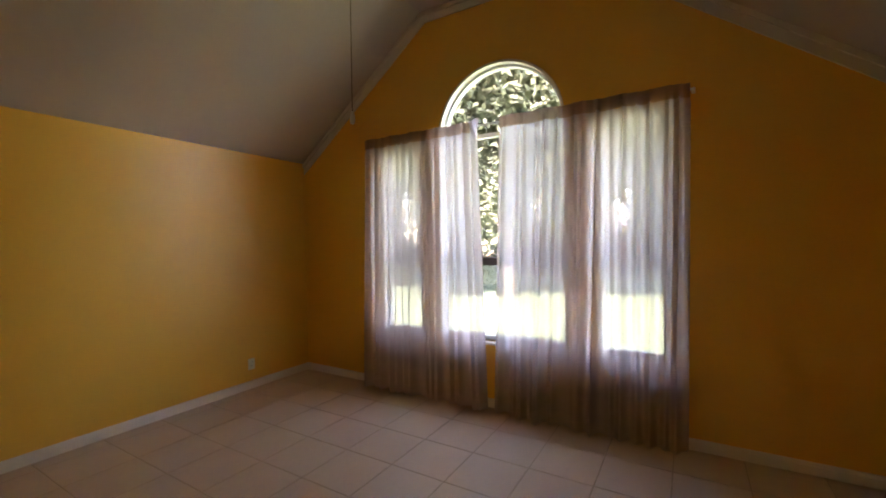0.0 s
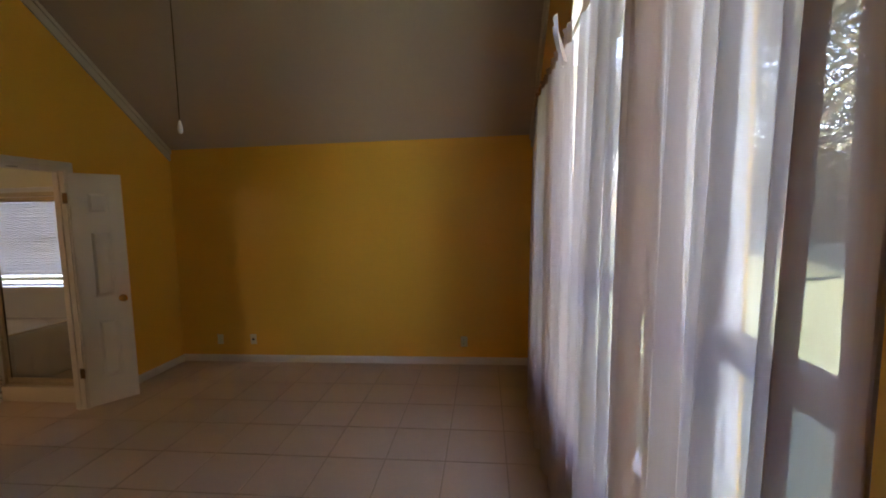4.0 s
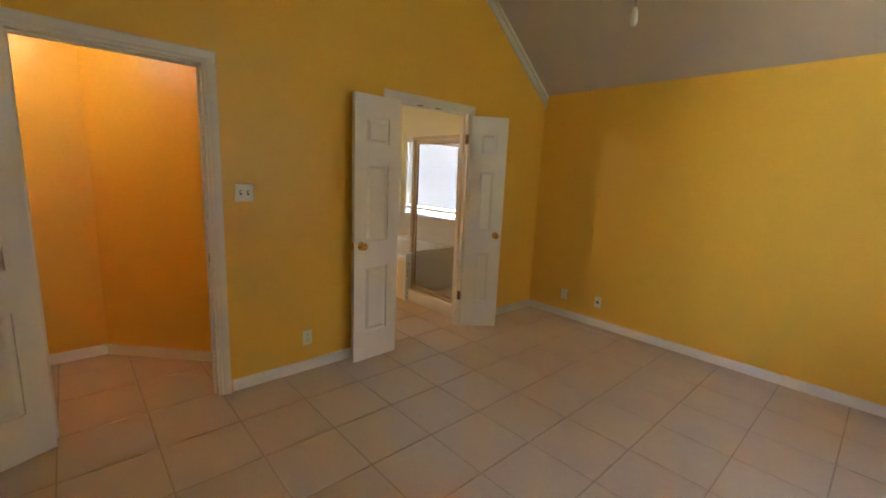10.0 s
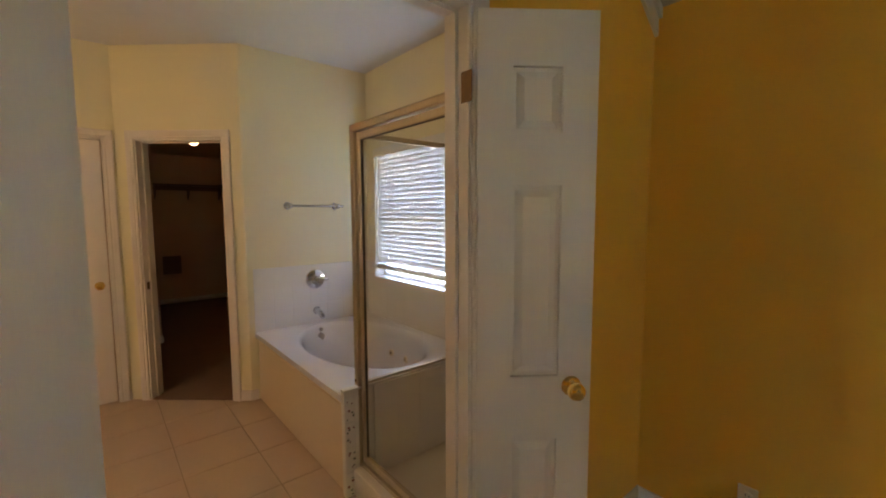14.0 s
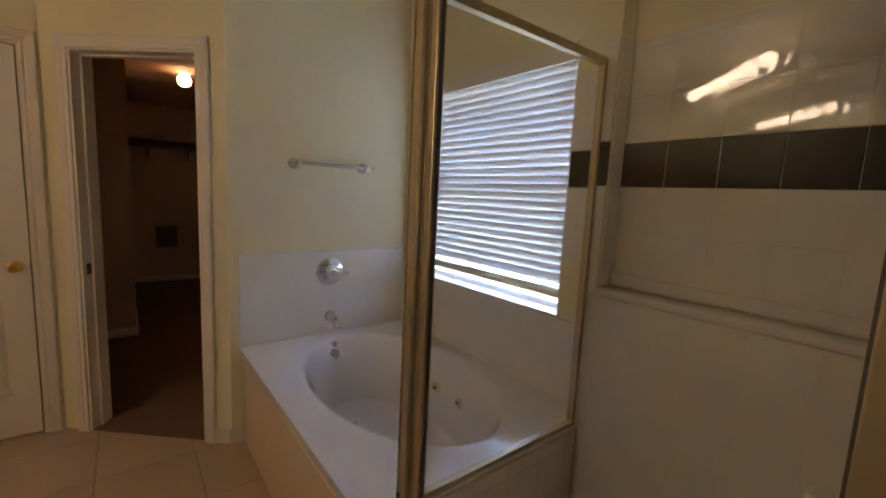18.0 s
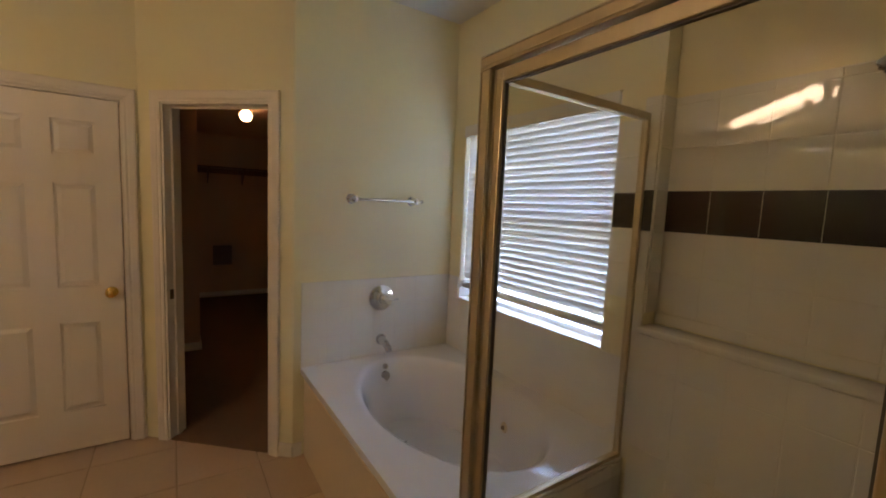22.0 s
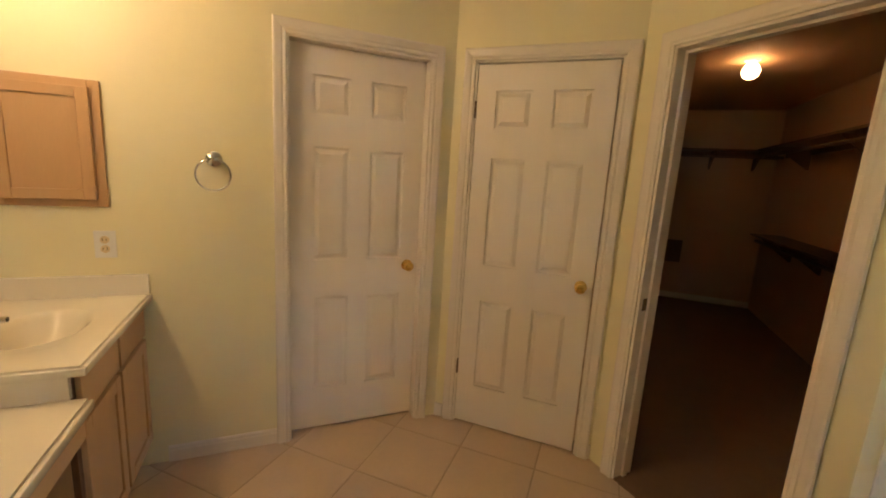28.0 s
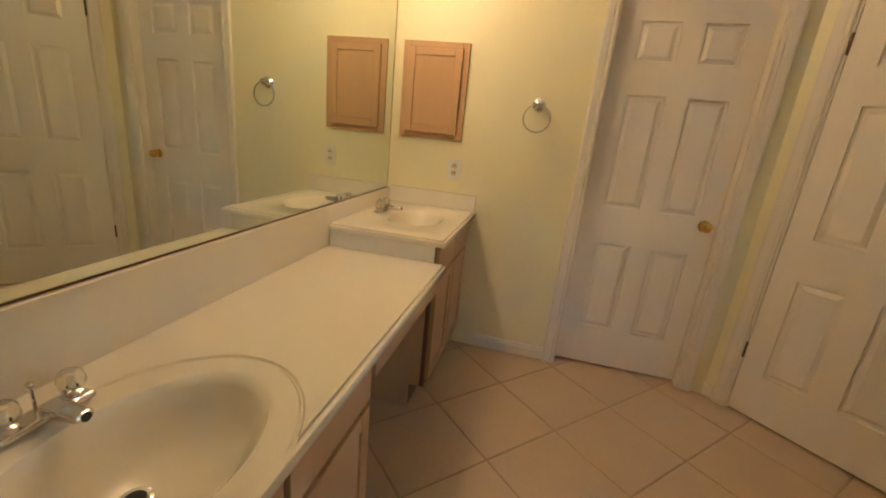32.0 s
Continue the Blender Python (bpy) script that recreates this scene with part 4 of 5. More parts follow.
lathe(bm, [(0, 1.005), (0.004, 1.0), (0.008, 0.975), (0.007, 0.965), (0, 0.963)], Matrix.Translation((-BW + 0.037, -0.053, 0)), 10)
part("pull_cord", bm, PLASTIC, blind, "thin pull cord with a small tassel", True)

# ---- corner tub ----
DECK = 0.52
FRONT_W, FRONT_E, TUB_E = -1.158, -1.157, -1.025
TUB_C, TUB_A, TUB_B = Vector((-1.80, -0.612)), 0.665, 0.42
tub = thing("bathtub", (TUB_C.x, TUB_C.y, 0), "white oval whirlpool tub set in a tiled corner deck", "bathtub")


def oval_slab(bm, outline, center, rings, n=72):
    """A flat plate with an oval hollow: outline polygon, then rings of (a, b, z) going inwards and down."""
    def edge(ang):
        d = Vector((math.cos(ang), math.sin(ang)))
        best = 9.0
        for i in range(len(outline)):
            p, q = Vector(outline[i]) - center, Vector(outline[(i + 1) % len(outline)]) - center
            e = q - p
            den = d.x * e.y - d.y * e.x
            if abs(den) > 1e-9:
                k = (p.x * e.y - p.y * e.x) / den
                s = (p.x * d.y - p.y * d.x) / den
                if k > 0 and -1e-6 <= s <= 1 + 1e-6:
                    best = min(best, k)
        return d * best
    angles = sorted({round(6.283185 * k / n, 5) for k in range(n)} | {round(math.atan2(p[1] - center.y, p[0] - center.x) % 6.283185, 5) for p in outline})
    loops = [[bm.verts.new((*edge(a), rings[0][2])) for a in angles]]
    for a_, b_, z in rings:
        loops.append([bm.verts.new((a_ * b_ / math.hypot(b_ * math.cos(t), a_ * math.sin(t)) * math.cos(t), a_ * b_ / math.hypot(b_ * math.cos(t), a_ * math.sin(t)) * math.sin(t), z)) for t in angles])
    m = len(angles)
    for p, q in zip(loops, loops[1:]):
        for k in range(m):
            bm.faces.new([p[k], p[(k + 1) % m], q[(k + 1) % m], q[k]])
    bm.faces.new(loops[-1])
    return loops[0]


def skirt(bm, loop, drop):
    low = [bm.verts.new((v.co.x, v.co.y, v.co.z - drop)) for v in loop]
    m = len(loop)
    for k in range(m):
        bm.faces.new([loop[k], low[k], low[(k + 1) % m], loop[(k + 1) % m]])


outline = [(TOWEL_X + 0.002, FRONT_W), (TUB_E, FRONT_E), (TUB_E, N_Y - 0.002), (TOWEL_X + 0.002, N_Y - 0.002)]
bm = bmesh.new()
A_, B_ = TUB_A, TUB_B
loop = oval_slab(bm, outline, TUB_C, [(A_, B_, DECK), (A_ - 0.010, B_ - 0.010, DECK - 0.001), (A_ - 0.022, B_ - 0.022, DECK - 0.005), (A_ - 0.034, B_ - 0.034, DECK - 0.013), (A_ - 0.046, B_ - 0.045, DECK - 0.03), (A_ - 0.058, B_ - 0.056, DECK - 0.065), (A_ - 0.085, B_ - 0.08, DECK - 0.14), (A_ - 0.115, B_ - 0.10, DECK - 0.28), (A_ - 0.15, B_ - 0.125, DECK - 0.37), (A_ - 0.22, B_ - 0.18, DECK - 0.395), (0.10, 0.05, DECK - 0.40)])
skirt(bm, loop, 0.035)
part("shell", bm, ACRYLIC, tub, "glossy white moulded shell and deck", True)
ap = math.atan2(FRONT_E - FRONT_W, TUB_E - TOWEL_X)
m_ap = Matrix.Translation((TOWEL_X - TUB_C.x, FRONT_W - TUB_C.y, 0)) @ Matrix.Rotation(ap, 4, "Z")
ap_len = math.hypot(FRONT_E - FRONT_W, TUB_E - TOWEL_X)
bm = bmesh.new()
box(bm, 0.004, 0.022, FLOOR + 0.001, ap_len - 0.002, 0.05, DECK - 0.035)
bm.transform(m_ap)
part("apron", bm, APRON, tub, "plain almond apron panel")
bm = bmesh.new()
box(bm, 0.10, 0.010, FLOOR + 0.03, ap_len - 0.004, 0.023, DECK - 0.06, bevel=0.003)
bm.transform(m_ap)
part("access_panel", bm, APRON, tub, "raised almond access panel")
bm = bmesh.new()
box(bm, 0.0, 0.012, DECK - 0.055, ap_len, 0.022, DECK - 0.035)
bm.transform(m_ap)
part("trim_strip", bm, APRON, tub)


def disc(name, pos, towards, r, material, parent, label, depth=0.012, seg=20):
    return part(name, spun([(0, 0), (r, 0), (r, depth * 0.5), (r * 0.86, depth), (r * 0.3, depth * 0.8), (0, depth * 0.8)], along(pos, Vector(pos) + Vector(towards)), seg), material, parent, label, True)


X0 = -A_ + 0.082
disc("overflow", (X0 - 0.010, -0.058, 0.425), (1, 0.12, 0.12), 0.034, CHROME, tub, "chrome overflow cover")
disc("overflow_lever", (X0 - 0.026, -0.052, 0.482), (1, 0.12, 0.3), 0.018, CHROME, tub, "chrome trip lever")
disc("drain", (-0.33, -0.05, 0.117), (0, 0, 1), 0.032, CHROME, tub, "chrome drain", 0.006)
disc("drain_hole", (-0.33, -0.05, 0.1215), (0, 0, 1), 0.02, DARK, tub, "dark drain opening", 0.002)
for ang, z in ((70, 0.33), (105, 0.33), (250, 0.30), (290, 0.30), (20, 0.32)):
    t = radians(ang)
    k = (A_ - 0.098) * (B_ - 0.088) / math.hypot((B_ - 0.088) * math.cos(t), (A_ - 0.098) * math.sin(t))
    px, py = k * math.cos(t), k * math.sin(t)
    disc("jet", (px, py, z), (-px, -py * 1.6, 0.03), 0.030, IVORY, tub, "yellowed whirlpool jet ring", 0.010)
    disc("jet_eye", (px * 0.985, py * 0.985, z), (-px, -py * 1.6, 0.03), 0.011, BRONZE, tub, "dark jet eye", 0.012, 12)

valve = thing("tub_valve", pose(TOWEL_X + 0.008, -0.652, 0.903, 0, 0, 90), "round chrome lever valve on the tub's tiled wall", "faucet valve")
part("escutcheon", spun([(0, 0), (0.083, 0), (0.082, 0.006), (0.068, 0.013), (0.04, 0.018), (0.036, 0.03), (0.03, 0.034), (0, 0.034)], along((0, 0, 0), (0, -1, 0)), 36), CHROME, valve, "", True)
part("hub", spun([(0, 0.03), (0.026, 0.032), (0.026, 0.055), (0.02, 0.064), (0, 0.066)], along((0, 0, 0), (0, -1, 0)), 24), CHROME, valve, "", True)
bm = bmesh.new()
tube(bm, [(0, -0.055, 0), (0.05, -0.062, -0.002), (0.095, -0.06, -0.004)], [0.011, 0.009, 0.007], 10)
part("lever", bm, CHROME, valve, "", True)
spout = thing("tub_spout", pose(TOWEL_X + 0.008, -0.645, 0.612, 0, 0, 90), "angled chrome tub spout", "tub spout")
bm = bmesh.new()
tube(bm, [(0, 0.0, 0.012), (0, -0.02, 0.012), (0, -0.07, 0.006), (0, -0.115, -0.016), (0, -0.128, -0.03)], [0.030, 0.026, 0.024, 0.022, 0.019], 18)
part("spout", bm, CHROME, spout, "", True)
part("flange", spun([(0, 0), (0.036, 0), (0.034, 0.006), (0.026, 0.010), (0, 0.010)], along((0, 0, 0.012), (0, -1, 0.012)), 20), CHROME, spout, "", True)

bar = thing("towel_bar", pose(TOWEL_X, -0.658, 1.532, 0, 0, 90), "chrome towel bar on the wall beside the tub", "towel bar")
for x in (-0.208, 0.208):
    part("post", spun([(0, 0), (0.030, 0), (0.031, 0.006), (0.022, 0.014), (0.016, 0.022), (0.014, 0.05), (0.02, 0.056), (0.02, 0.074), (0.012, 0.08), (0, 0.081)], along((x, 0, 0), (x, -1, 0)), 24), CHROME, bar, "", True)
bm = bmesh.new()
tube(bm, [(-0.252, -0.064, 0), (0.252, -0.064, 0)], 0.0095, 14)
part("bar", bm, CHROME, bar, "", True)
for x in (-0.252, 0.252):
    part("finial", spun([(0, -0.012), (0.008, -0.008), (0.0125, 0), (0.008, 0.008), (0, 0.012)], along((x, -0.064, 0), (x + 1, -0.064, 0)), 14), CHROME, bar, "", True)

# ---- shower enclosure ----
P_POST, P_WALL = Vector((-1.005, -1.045)), Vector((-0.106, -1.045))
sh_ang = math.atan2(P_WALL.y - P_POST.y, P_WALL.x - P_POST.x)
SH_LEN = (P_WALL - P_POST).length
shower = thing("shower_enclosure", pose(P_POST.x, P_POST.y, 0, 0, 0, math.degrees(sh_ang)), "framed glass shower enclosure with a closed door", "shower")
CURB, HEAD = 0.115, 1.875
for nm, a in (("corner_post", (-0.022, -0.022, CURB, 0.018, 0.018, HEAD)), ("wall_jamb", (0.839, -0.018, CURB, 0.878, 0.018, HEAD)), ("header", (-0.024, -0.026, HEAD, SH_LEN + 0.004, 0.026, HEAD + 0.038)), ("sill_track", (0.018, -0.022, CURB, 0.839, 0.022, CURB + 0.022))):
    part(nm, bx(*a, bevel=0.003), SATIN, shower, "brushed aluminium " + nm.replace("_", " "))
D0, D1, DZ0, DZ1 = 0.024, 0.836, CURB + 0.03, HEAD - 0.006
door = part("door", bx(D0, -0.012, DZ0, D0 + 0.032, 0.012, DZ1, bevel=0.003), SATIN, shower, "glass door in an aluminium frame")
for a in ((D1 - 0.038, -0.012, DZ0, D1, 0.012, DZ1), (D0 + 0.032, -0.012, DZ1 - 0.034, D1 - 0.038, 0.012, DZ1), (D0 + 0.032, -0.012, DZ0, D1 - 0.038, 0.012, DZ0 + 0.034)):
    part("rail", bx(*a, bevel=0.003), SATIN, door)
for a in ((D0 + 0.032, -0.005, DZ0 + 0.034, D0 + 0.036, 0.005, DZ1 - 0.034), (D1 - 0.042, -0.005, DZ0 + 0.034, D1 - 0.038, 0.005, DZ1 - 0.034), (D0 + 0.036, -0.005, DZ1 - 0.038, D1 - 0.042, 0.005, DZ1 - 0.034)):
    part("seal", bx(*a), RUBBER, door)
part("pane", bx(D0 + 0.036, -0.002, DZ0 + 0.034, D1 - 0.042, 0.002, DZ1 - 0.038), SHOWER_GLASS, door)
for a in ((-0.024, -0.026), (0.012, -0.026), (0.842, -0.022), (0.870, -0.022)):
    part("rib", bx(a[0], a[1], CURB + 0.001, a[0] + 0.005, a[1] + 0.0055, HEAD - 0.001, bevel=0.0015, seg=1), SATIN, shower, "polished edge of the frame")
for a in ((D0 + 0.002, D0 + 0.007), (D1 - 0.006, D1 - 0.001)):
    part("rib", bx(a[0], -0.0155, DZ0, a[1], -0.0115, DZ1, bevel=0.0015, seg=1), SATIN, door, "polished edge of the frame")
for a in ((-0.0265, HEAD + 0.004), (-0.0265, HEAD + 0.030)):
    part("rib", bx(-0.02, a[0] - 0.003, a[1], SH_LEN, a[0] + 0.001, a[1] + 0.005, bevel=0.0015, seg=1), SATIN, shower, "polished edge of the frame")
part("edge_trim", bx(0.8785, -0.016, CURB, SH_LEN + 0.004, 0.016, HEAD, bevel=0.007, seg=3), WALL_TILE, shower, "rounded white edge tiles beside the frame")
part("pull_handle", bx(D1 - 0.066, -0.03, 0.93, D1 - 0.043, -0.002, 1.10, bevel=0.004), PLASTIC, door, "white plastic pull")
R_LEN = -0.305 - P_POST.y
m_ret = Matrix.Rotation(-sh_ang, 4, "Z")
for nm, a in (("return_rail", (-0.012, 0.018, HEAD - 0.022, 0.014, R_LEN, HEAD + 0.004)), ("return_channel", (-0.012, 0.018, 0.548, 0.014, R_LEN, 0.572)), ("return_jamb", (-0.012, R_LEN - 0.022, 0.572, 0.014, R_LEN, HEAD - 0.022))):
    bm = bx(*a, bevel=0.002)
    bm.transform(m_ret)
    part(nm, bm, SATIN, shower, "brushed aluminium " + nm.replace("_", " "))
bm = bx(-0.002, 0.018, 0.572, 0.002, R_LEN - 0.022, HEAD - 0.022)
bm.transform(m_ret)
part("return_pane", bm, SHOWER_GLASS, shower, "fixed side pane above the tub deck")
bm = bmesh.new()
tube(bm, [(-0.016, -0.0235, CURB + 0.46), (-0.016, -0.0235, CURB + 0.475)], 0.006, 8)
part("hinge_pin", bm, BRONZE, shower)

bm = bmesh.new()
box(bm, -0.02, -0.065, FLOOR, SH_LEN + 0.004, 0.06, CURB, bevel=0.012)
curb = tagged(part("shower_curb", bm, MARBLE, None, "", True), "rounded ivory shower curb under the glass door", "shower curb")
curb.matrix_world = pose(P_POST.x, P_POST.y, 0, 0, 0, math.degrees(sh_ang))
structure("floor_shower", bx(-0.985, -0.99, FLOOR, -0.10, -0.33, 0.035), MARBLE, "ivory shower pan", "floor")

# knee wall, ledge and stub, carrying tiles
bm = bmesh.new()
box(bm, -1.023, -1.155, FLOOR, -0.990, -0.305, 0.545)
structure("wall_knee", bm, WALL_GROUT, "low knee wall between tub and shower")
bm = bmesh.new()
box(bm, -0.955, -0.325, FOOT, BATH_E - 0.001, -0.225, 1.075)
structure("wall_ledge", bm, WALL_GROUT, "tiled ledge wall at the back of the shower")
bm = bmesh.new()
box(bm, -0.955, -0.225, FOOT, BATH_E - 0.001, N_Y - 0.001, BATH_TOP)
box(bm, -1.015, -0.305, FOOT, -0.955, N_Y - 0.001, BATH_TOP)
structure("wall_shower", bm, CREAM, "pale yellow furred wall at the back of the shower")

arm = thing("wall_shower", (BATH_E - 0.004, -0.53, 1.925), "chrome shower head on a bent arm", "shower head")
bm = bmesh.new()
tube(bm, [(0, 0, 0), (-0.08, 0, 0.006), (-0.15, 0, -0.018), (-0.19, 0, -0.06)], 0.010, 12)
part("arm", bm, CHROME, arm, "", True)
part("flange", spun([(0, 0), (0.03, 0), (0.026, 0.008), (0.012, 0.012)], along((0, 0, 0), (-1, 0, 0)), 20), CHROME, arm, "", True)
m_head = along((-0.185, 0, -0.055), (-0.265, 0, -0.155))
part("head", spun([(0.012, -0.01), (0.020, 0.006), (0.024, 0.018), (0.044, 0.046), (0.050, 0.066), (0.047, 0.073), (0, 0.071)], m_head, 28), NICKEL, arm, "dull chrome bell", True)
for k in range(14):
    ang, rr = 6.28319 * k / 9, 0.036 if k < 9 else 0.018
    part("nozzle", spun([(0.003, 0.070), (0.003, 0.078), (0, 0.079)], m_head @ Matrix.Translation((rr * math.cos(ang), rr * math.sin(ang), 0)), 8), RUBBER, arm)


# ---- vanity: local x runs along the mirror wall from its far corner, y out of the wall ----
V = pose(A_CORNER[0], A_CORNER[1], 0, 0, 0, V_ANGLE)
FAR_W, LOW_END = 0.735, 2.26
LOW_Z, FAR_Z, LOW_D, FAR_D = 0.732, 0.836, 0.556, 0.545
MIR_Z = 0.922


def basin_top(name, u0, u1, v0, v1, z, bowl, a, b, depth, label, ring=0.0):
    """A worktop with a moulded oval bowl; local origin at the bowl's centre on the wall frame."""
    t = thing(name, V @ Matrix.Translation((bowl[0], bowl[1], 0)), label, "washbasin")
    bm = bmesh.new()
    c = Vector(bowl)
    outline = [(u0, v0), (u1, v0), (u1, v1), (u0, v1)]
    rings = []
    if ring:
        rings = [(a + ring + 0.010, b + ring + 0.010, z), (a + ring + 0.006, b + ring + 0.006, z - 0.006), (a + ring + 0.002, b + ring + 0.002, z - 0.0065), (a + ring - 0.003, b + ring - 0.003, z - 0.001), (a + 0.02, b + 0.02, z - 0.004)]
    rings += [(a + 0.012, b + 0.012, z - (0.004 if ring else 0.0)), (a, b, z - 0.006), (a - 0.015, b - 0.013, z - 0.022), (a - 0.04, b - 0.035, z - depth * 0.5), (a - 0.075, b - 0.06, z - depth * 0.82), (a * 0.45, b * 0.45, z - depth), (0.025, 0.025, z - depth - 0.006)]
    loop = oval_slab(bm, outline, c, rings, 64)
    skirt(bm, loop, 0.028)
    part("worktop", bm, MARBLE, t, "", True)
    disc("drain_ring", (0.0, -0.035, z - depth - 0.004), (0, 0, 1), 0.030, CHROME, t, "chrome drain ring", 0.005)
    disc("drain_hole", (0.0, -0.035, z - depth + 0.0005), (0, 0, 1), 0.019, DARK, t, "dark drain opening", 0.002)
    return t


low = basin_top("low_vanity_top", FAR_W + 0.004, LOW_END, 0.016, LOW_D, LOW_Z, (1.94, 0.335), 0.24, 0.17, 0.12, "long ivory cultured-marble vanity top with an oval basin", 0.06)
far = basin_top("raised_vanity_top", 0.002, FAR_W, 0.016, FAR_D, FAR_Z, (0.365, 0.305), 0.19, 0.135, 0.11, "raised ivory cultured-marble top with an oval basin")
bm = bmesh.new()
box(bm, FAR_W + 0.004 - 1.94, LOW_D + 0.0015 - 0.335, LOW_Z - 0.034, LOW_END - 1.94, LOW_D + 0.017 - 0.335, LOW_Z - 0.003, bevel=0.006)
part("front_edge", bm, MARBLE, low, "rolled front edge", True)
bm = bmesh.new()
box(bm, 0.002 - 0.365, FAR_D + 0.0015 - 0.305, FAR_Z - 0.030, FAR_W - 0.365, FAR_D + 0.017 - 0.305, FAR_Z - 0.003, bevel=0.006)
box(bm, FAR_W + 0.0015 - 0.365, -0.285, FAR_Z - 0.030, FAR_W - 0.365 + 0.017, FAR_D + 0.017 - 0.305, FAR_Z - 0.004, bevel=0.006)
part("front_edge", bm, MARBLE, far, "rolled front edge", True)
bm = bmesh.new()
box(bm, FAR_W - 0.365 - 0.012, -0.285, LOW_Z + 0.001, FAR_W - 0.365 + 0.006, FAR_D - 0.03 - 0.305, FAR_Z - 0.029)
part("step_riser", bm, MARBLE, far, "ivory riser between the two tops")

splash = thing("backsplash", V, "tall ivory backsplash under the mirror", "backsplash")
part("panel", bx(FAR_W + 0.012, 0.001, LOW_Z, LOW_END, 0.018, MIR_Z - 0.007, bevel=0.003), MARBLE, splash)
part("panel", bx(0.001, 0.001, FAR_Z, FAR_W + 0.0118, 0.018, MIR_Z - 0.007, bevel=0.003), MARBLE, splash)
side = thing("side_splash", V, "ivory side splash against the end wall", "backsplash")
part("panel", bx(0.001, 0.019, FAR_Z + 0.0005, 0.018, FAR_D + 0.008, 0.93, bevel=0.003), MARBLE, side)


def faucet(m, z, label):
    t = thing("basin_faucet", V @ Matrix.Translation((m[0], m[1], z)), label, "faucet")
    part("base", bx(-0.078, -0.024, 0.0, 0.078, 0.024, 0.017, bevel=0.007, seg=3), CHROME, t, "", True)
    bm = bmesh.new()
    lo = [(-0.02, 0.02), (0.02, 0.02), (0.016, 0.105), (-0.016, 0.105)]
    prism(bm, lo, 0.016, 0.046)
    for v in bm.verts:
        if v.co.y > 0.05:
            v.co.z += 0.010 if v.co.z < 0.03 else -0.004
    bmesh.ops.bevel(bm, geom=bm.edges[:], offset=0.007, segments=3, affect="EDGES", profile=0.5)
    part("spout", bm, CHROME, t, "", True)
    part("outlet", spun([(0, 0), (0.009, 0), (0.009, 0.0015), (0, 0.0015)], along((0, 0.1045, 0.034), (0, 1, 0.034)), 14), DARK, t, "dark spout outlet")
    bm = bmesh.new()
    tube(bm, [(0, -0.016, 0.016), (0, -0.018, 0.062)], 0.003, 8)
    lathe(bm, [(0, 0), (0.006, 0.001), (0.007, 0.006), (0.004, 0.011), (0, 0.012)], Matrix.Translation((0, -0.018, 0.06)), 10)
    part("lift_rod", bm, CHROME, t, "", True)
    for x in (-0.052, 0.052):
        part("handle_stem", spun([(0, 0.015), (0.019, 0.016), (0.017, 0.024), (0.010, 0.028), (0.010, 0.034)], Matrix.Translation((x, 0, 0)), 16), CHROME, t, "", True)
        part("handle", spun([(0.008, 0.030), (0.021, 0.034), (0.024, 0.045), (0.022, 0.060), (0.015, 0.068), (0, 0.070)], Matrix.Translation((x, 0, 0)), 8), ACRYL_CLEAR, t, "faceted clear acrylic knob")
        part("handle_core", spun([(0, 0.03), (0.006, 0.032), (0.006, 0.056), (0.009, 0.060), (0, 0.064)], Matrix.Translation((x, 0, 0)), 10), MARBLE, t)


faucet((1.94, 0.115), LOW_Z, "chrome basin faucet with clear acrylic knobs")
faucet((0.365, 0.12), FAR_Z, "chrome basin faucet with clear acrylic knobs")


def framed_door(parent, u0, u1, z0, z1, v, side, th=0.018, rail=0.05):
    """A cabinet door: a recessed panel with two stiles and two rails round it; its face at v, towards side."""
    def slab(a, c, b, d, back, bevel=0.002):
        lo, hi = sorted((v - side * th, v - side * back))
        return bx(a, lo, c, b, hi, d, bevel=bevel, seg=1)
    door_ = part("door", slab(u0 + rail - 0.002, z0 + rail - 0.002, u1 - rail + 0.002, z1 - rail + 0.002, 0.008, 0.0), OAK, parent, "pickled oak door with a recessed panel")
    for a, b in ((u0, u0 + rail), (u1 - rail, u1)):
        part("stile", slab(a, z0, b, z1, 0), OAK, door_)
    for c, d in ((z0, z0 + rail), (z1 - rail, z1)):
        part("rail", slab(u0 + rail, c, u1 - rail, d, 0), OAK, door_)


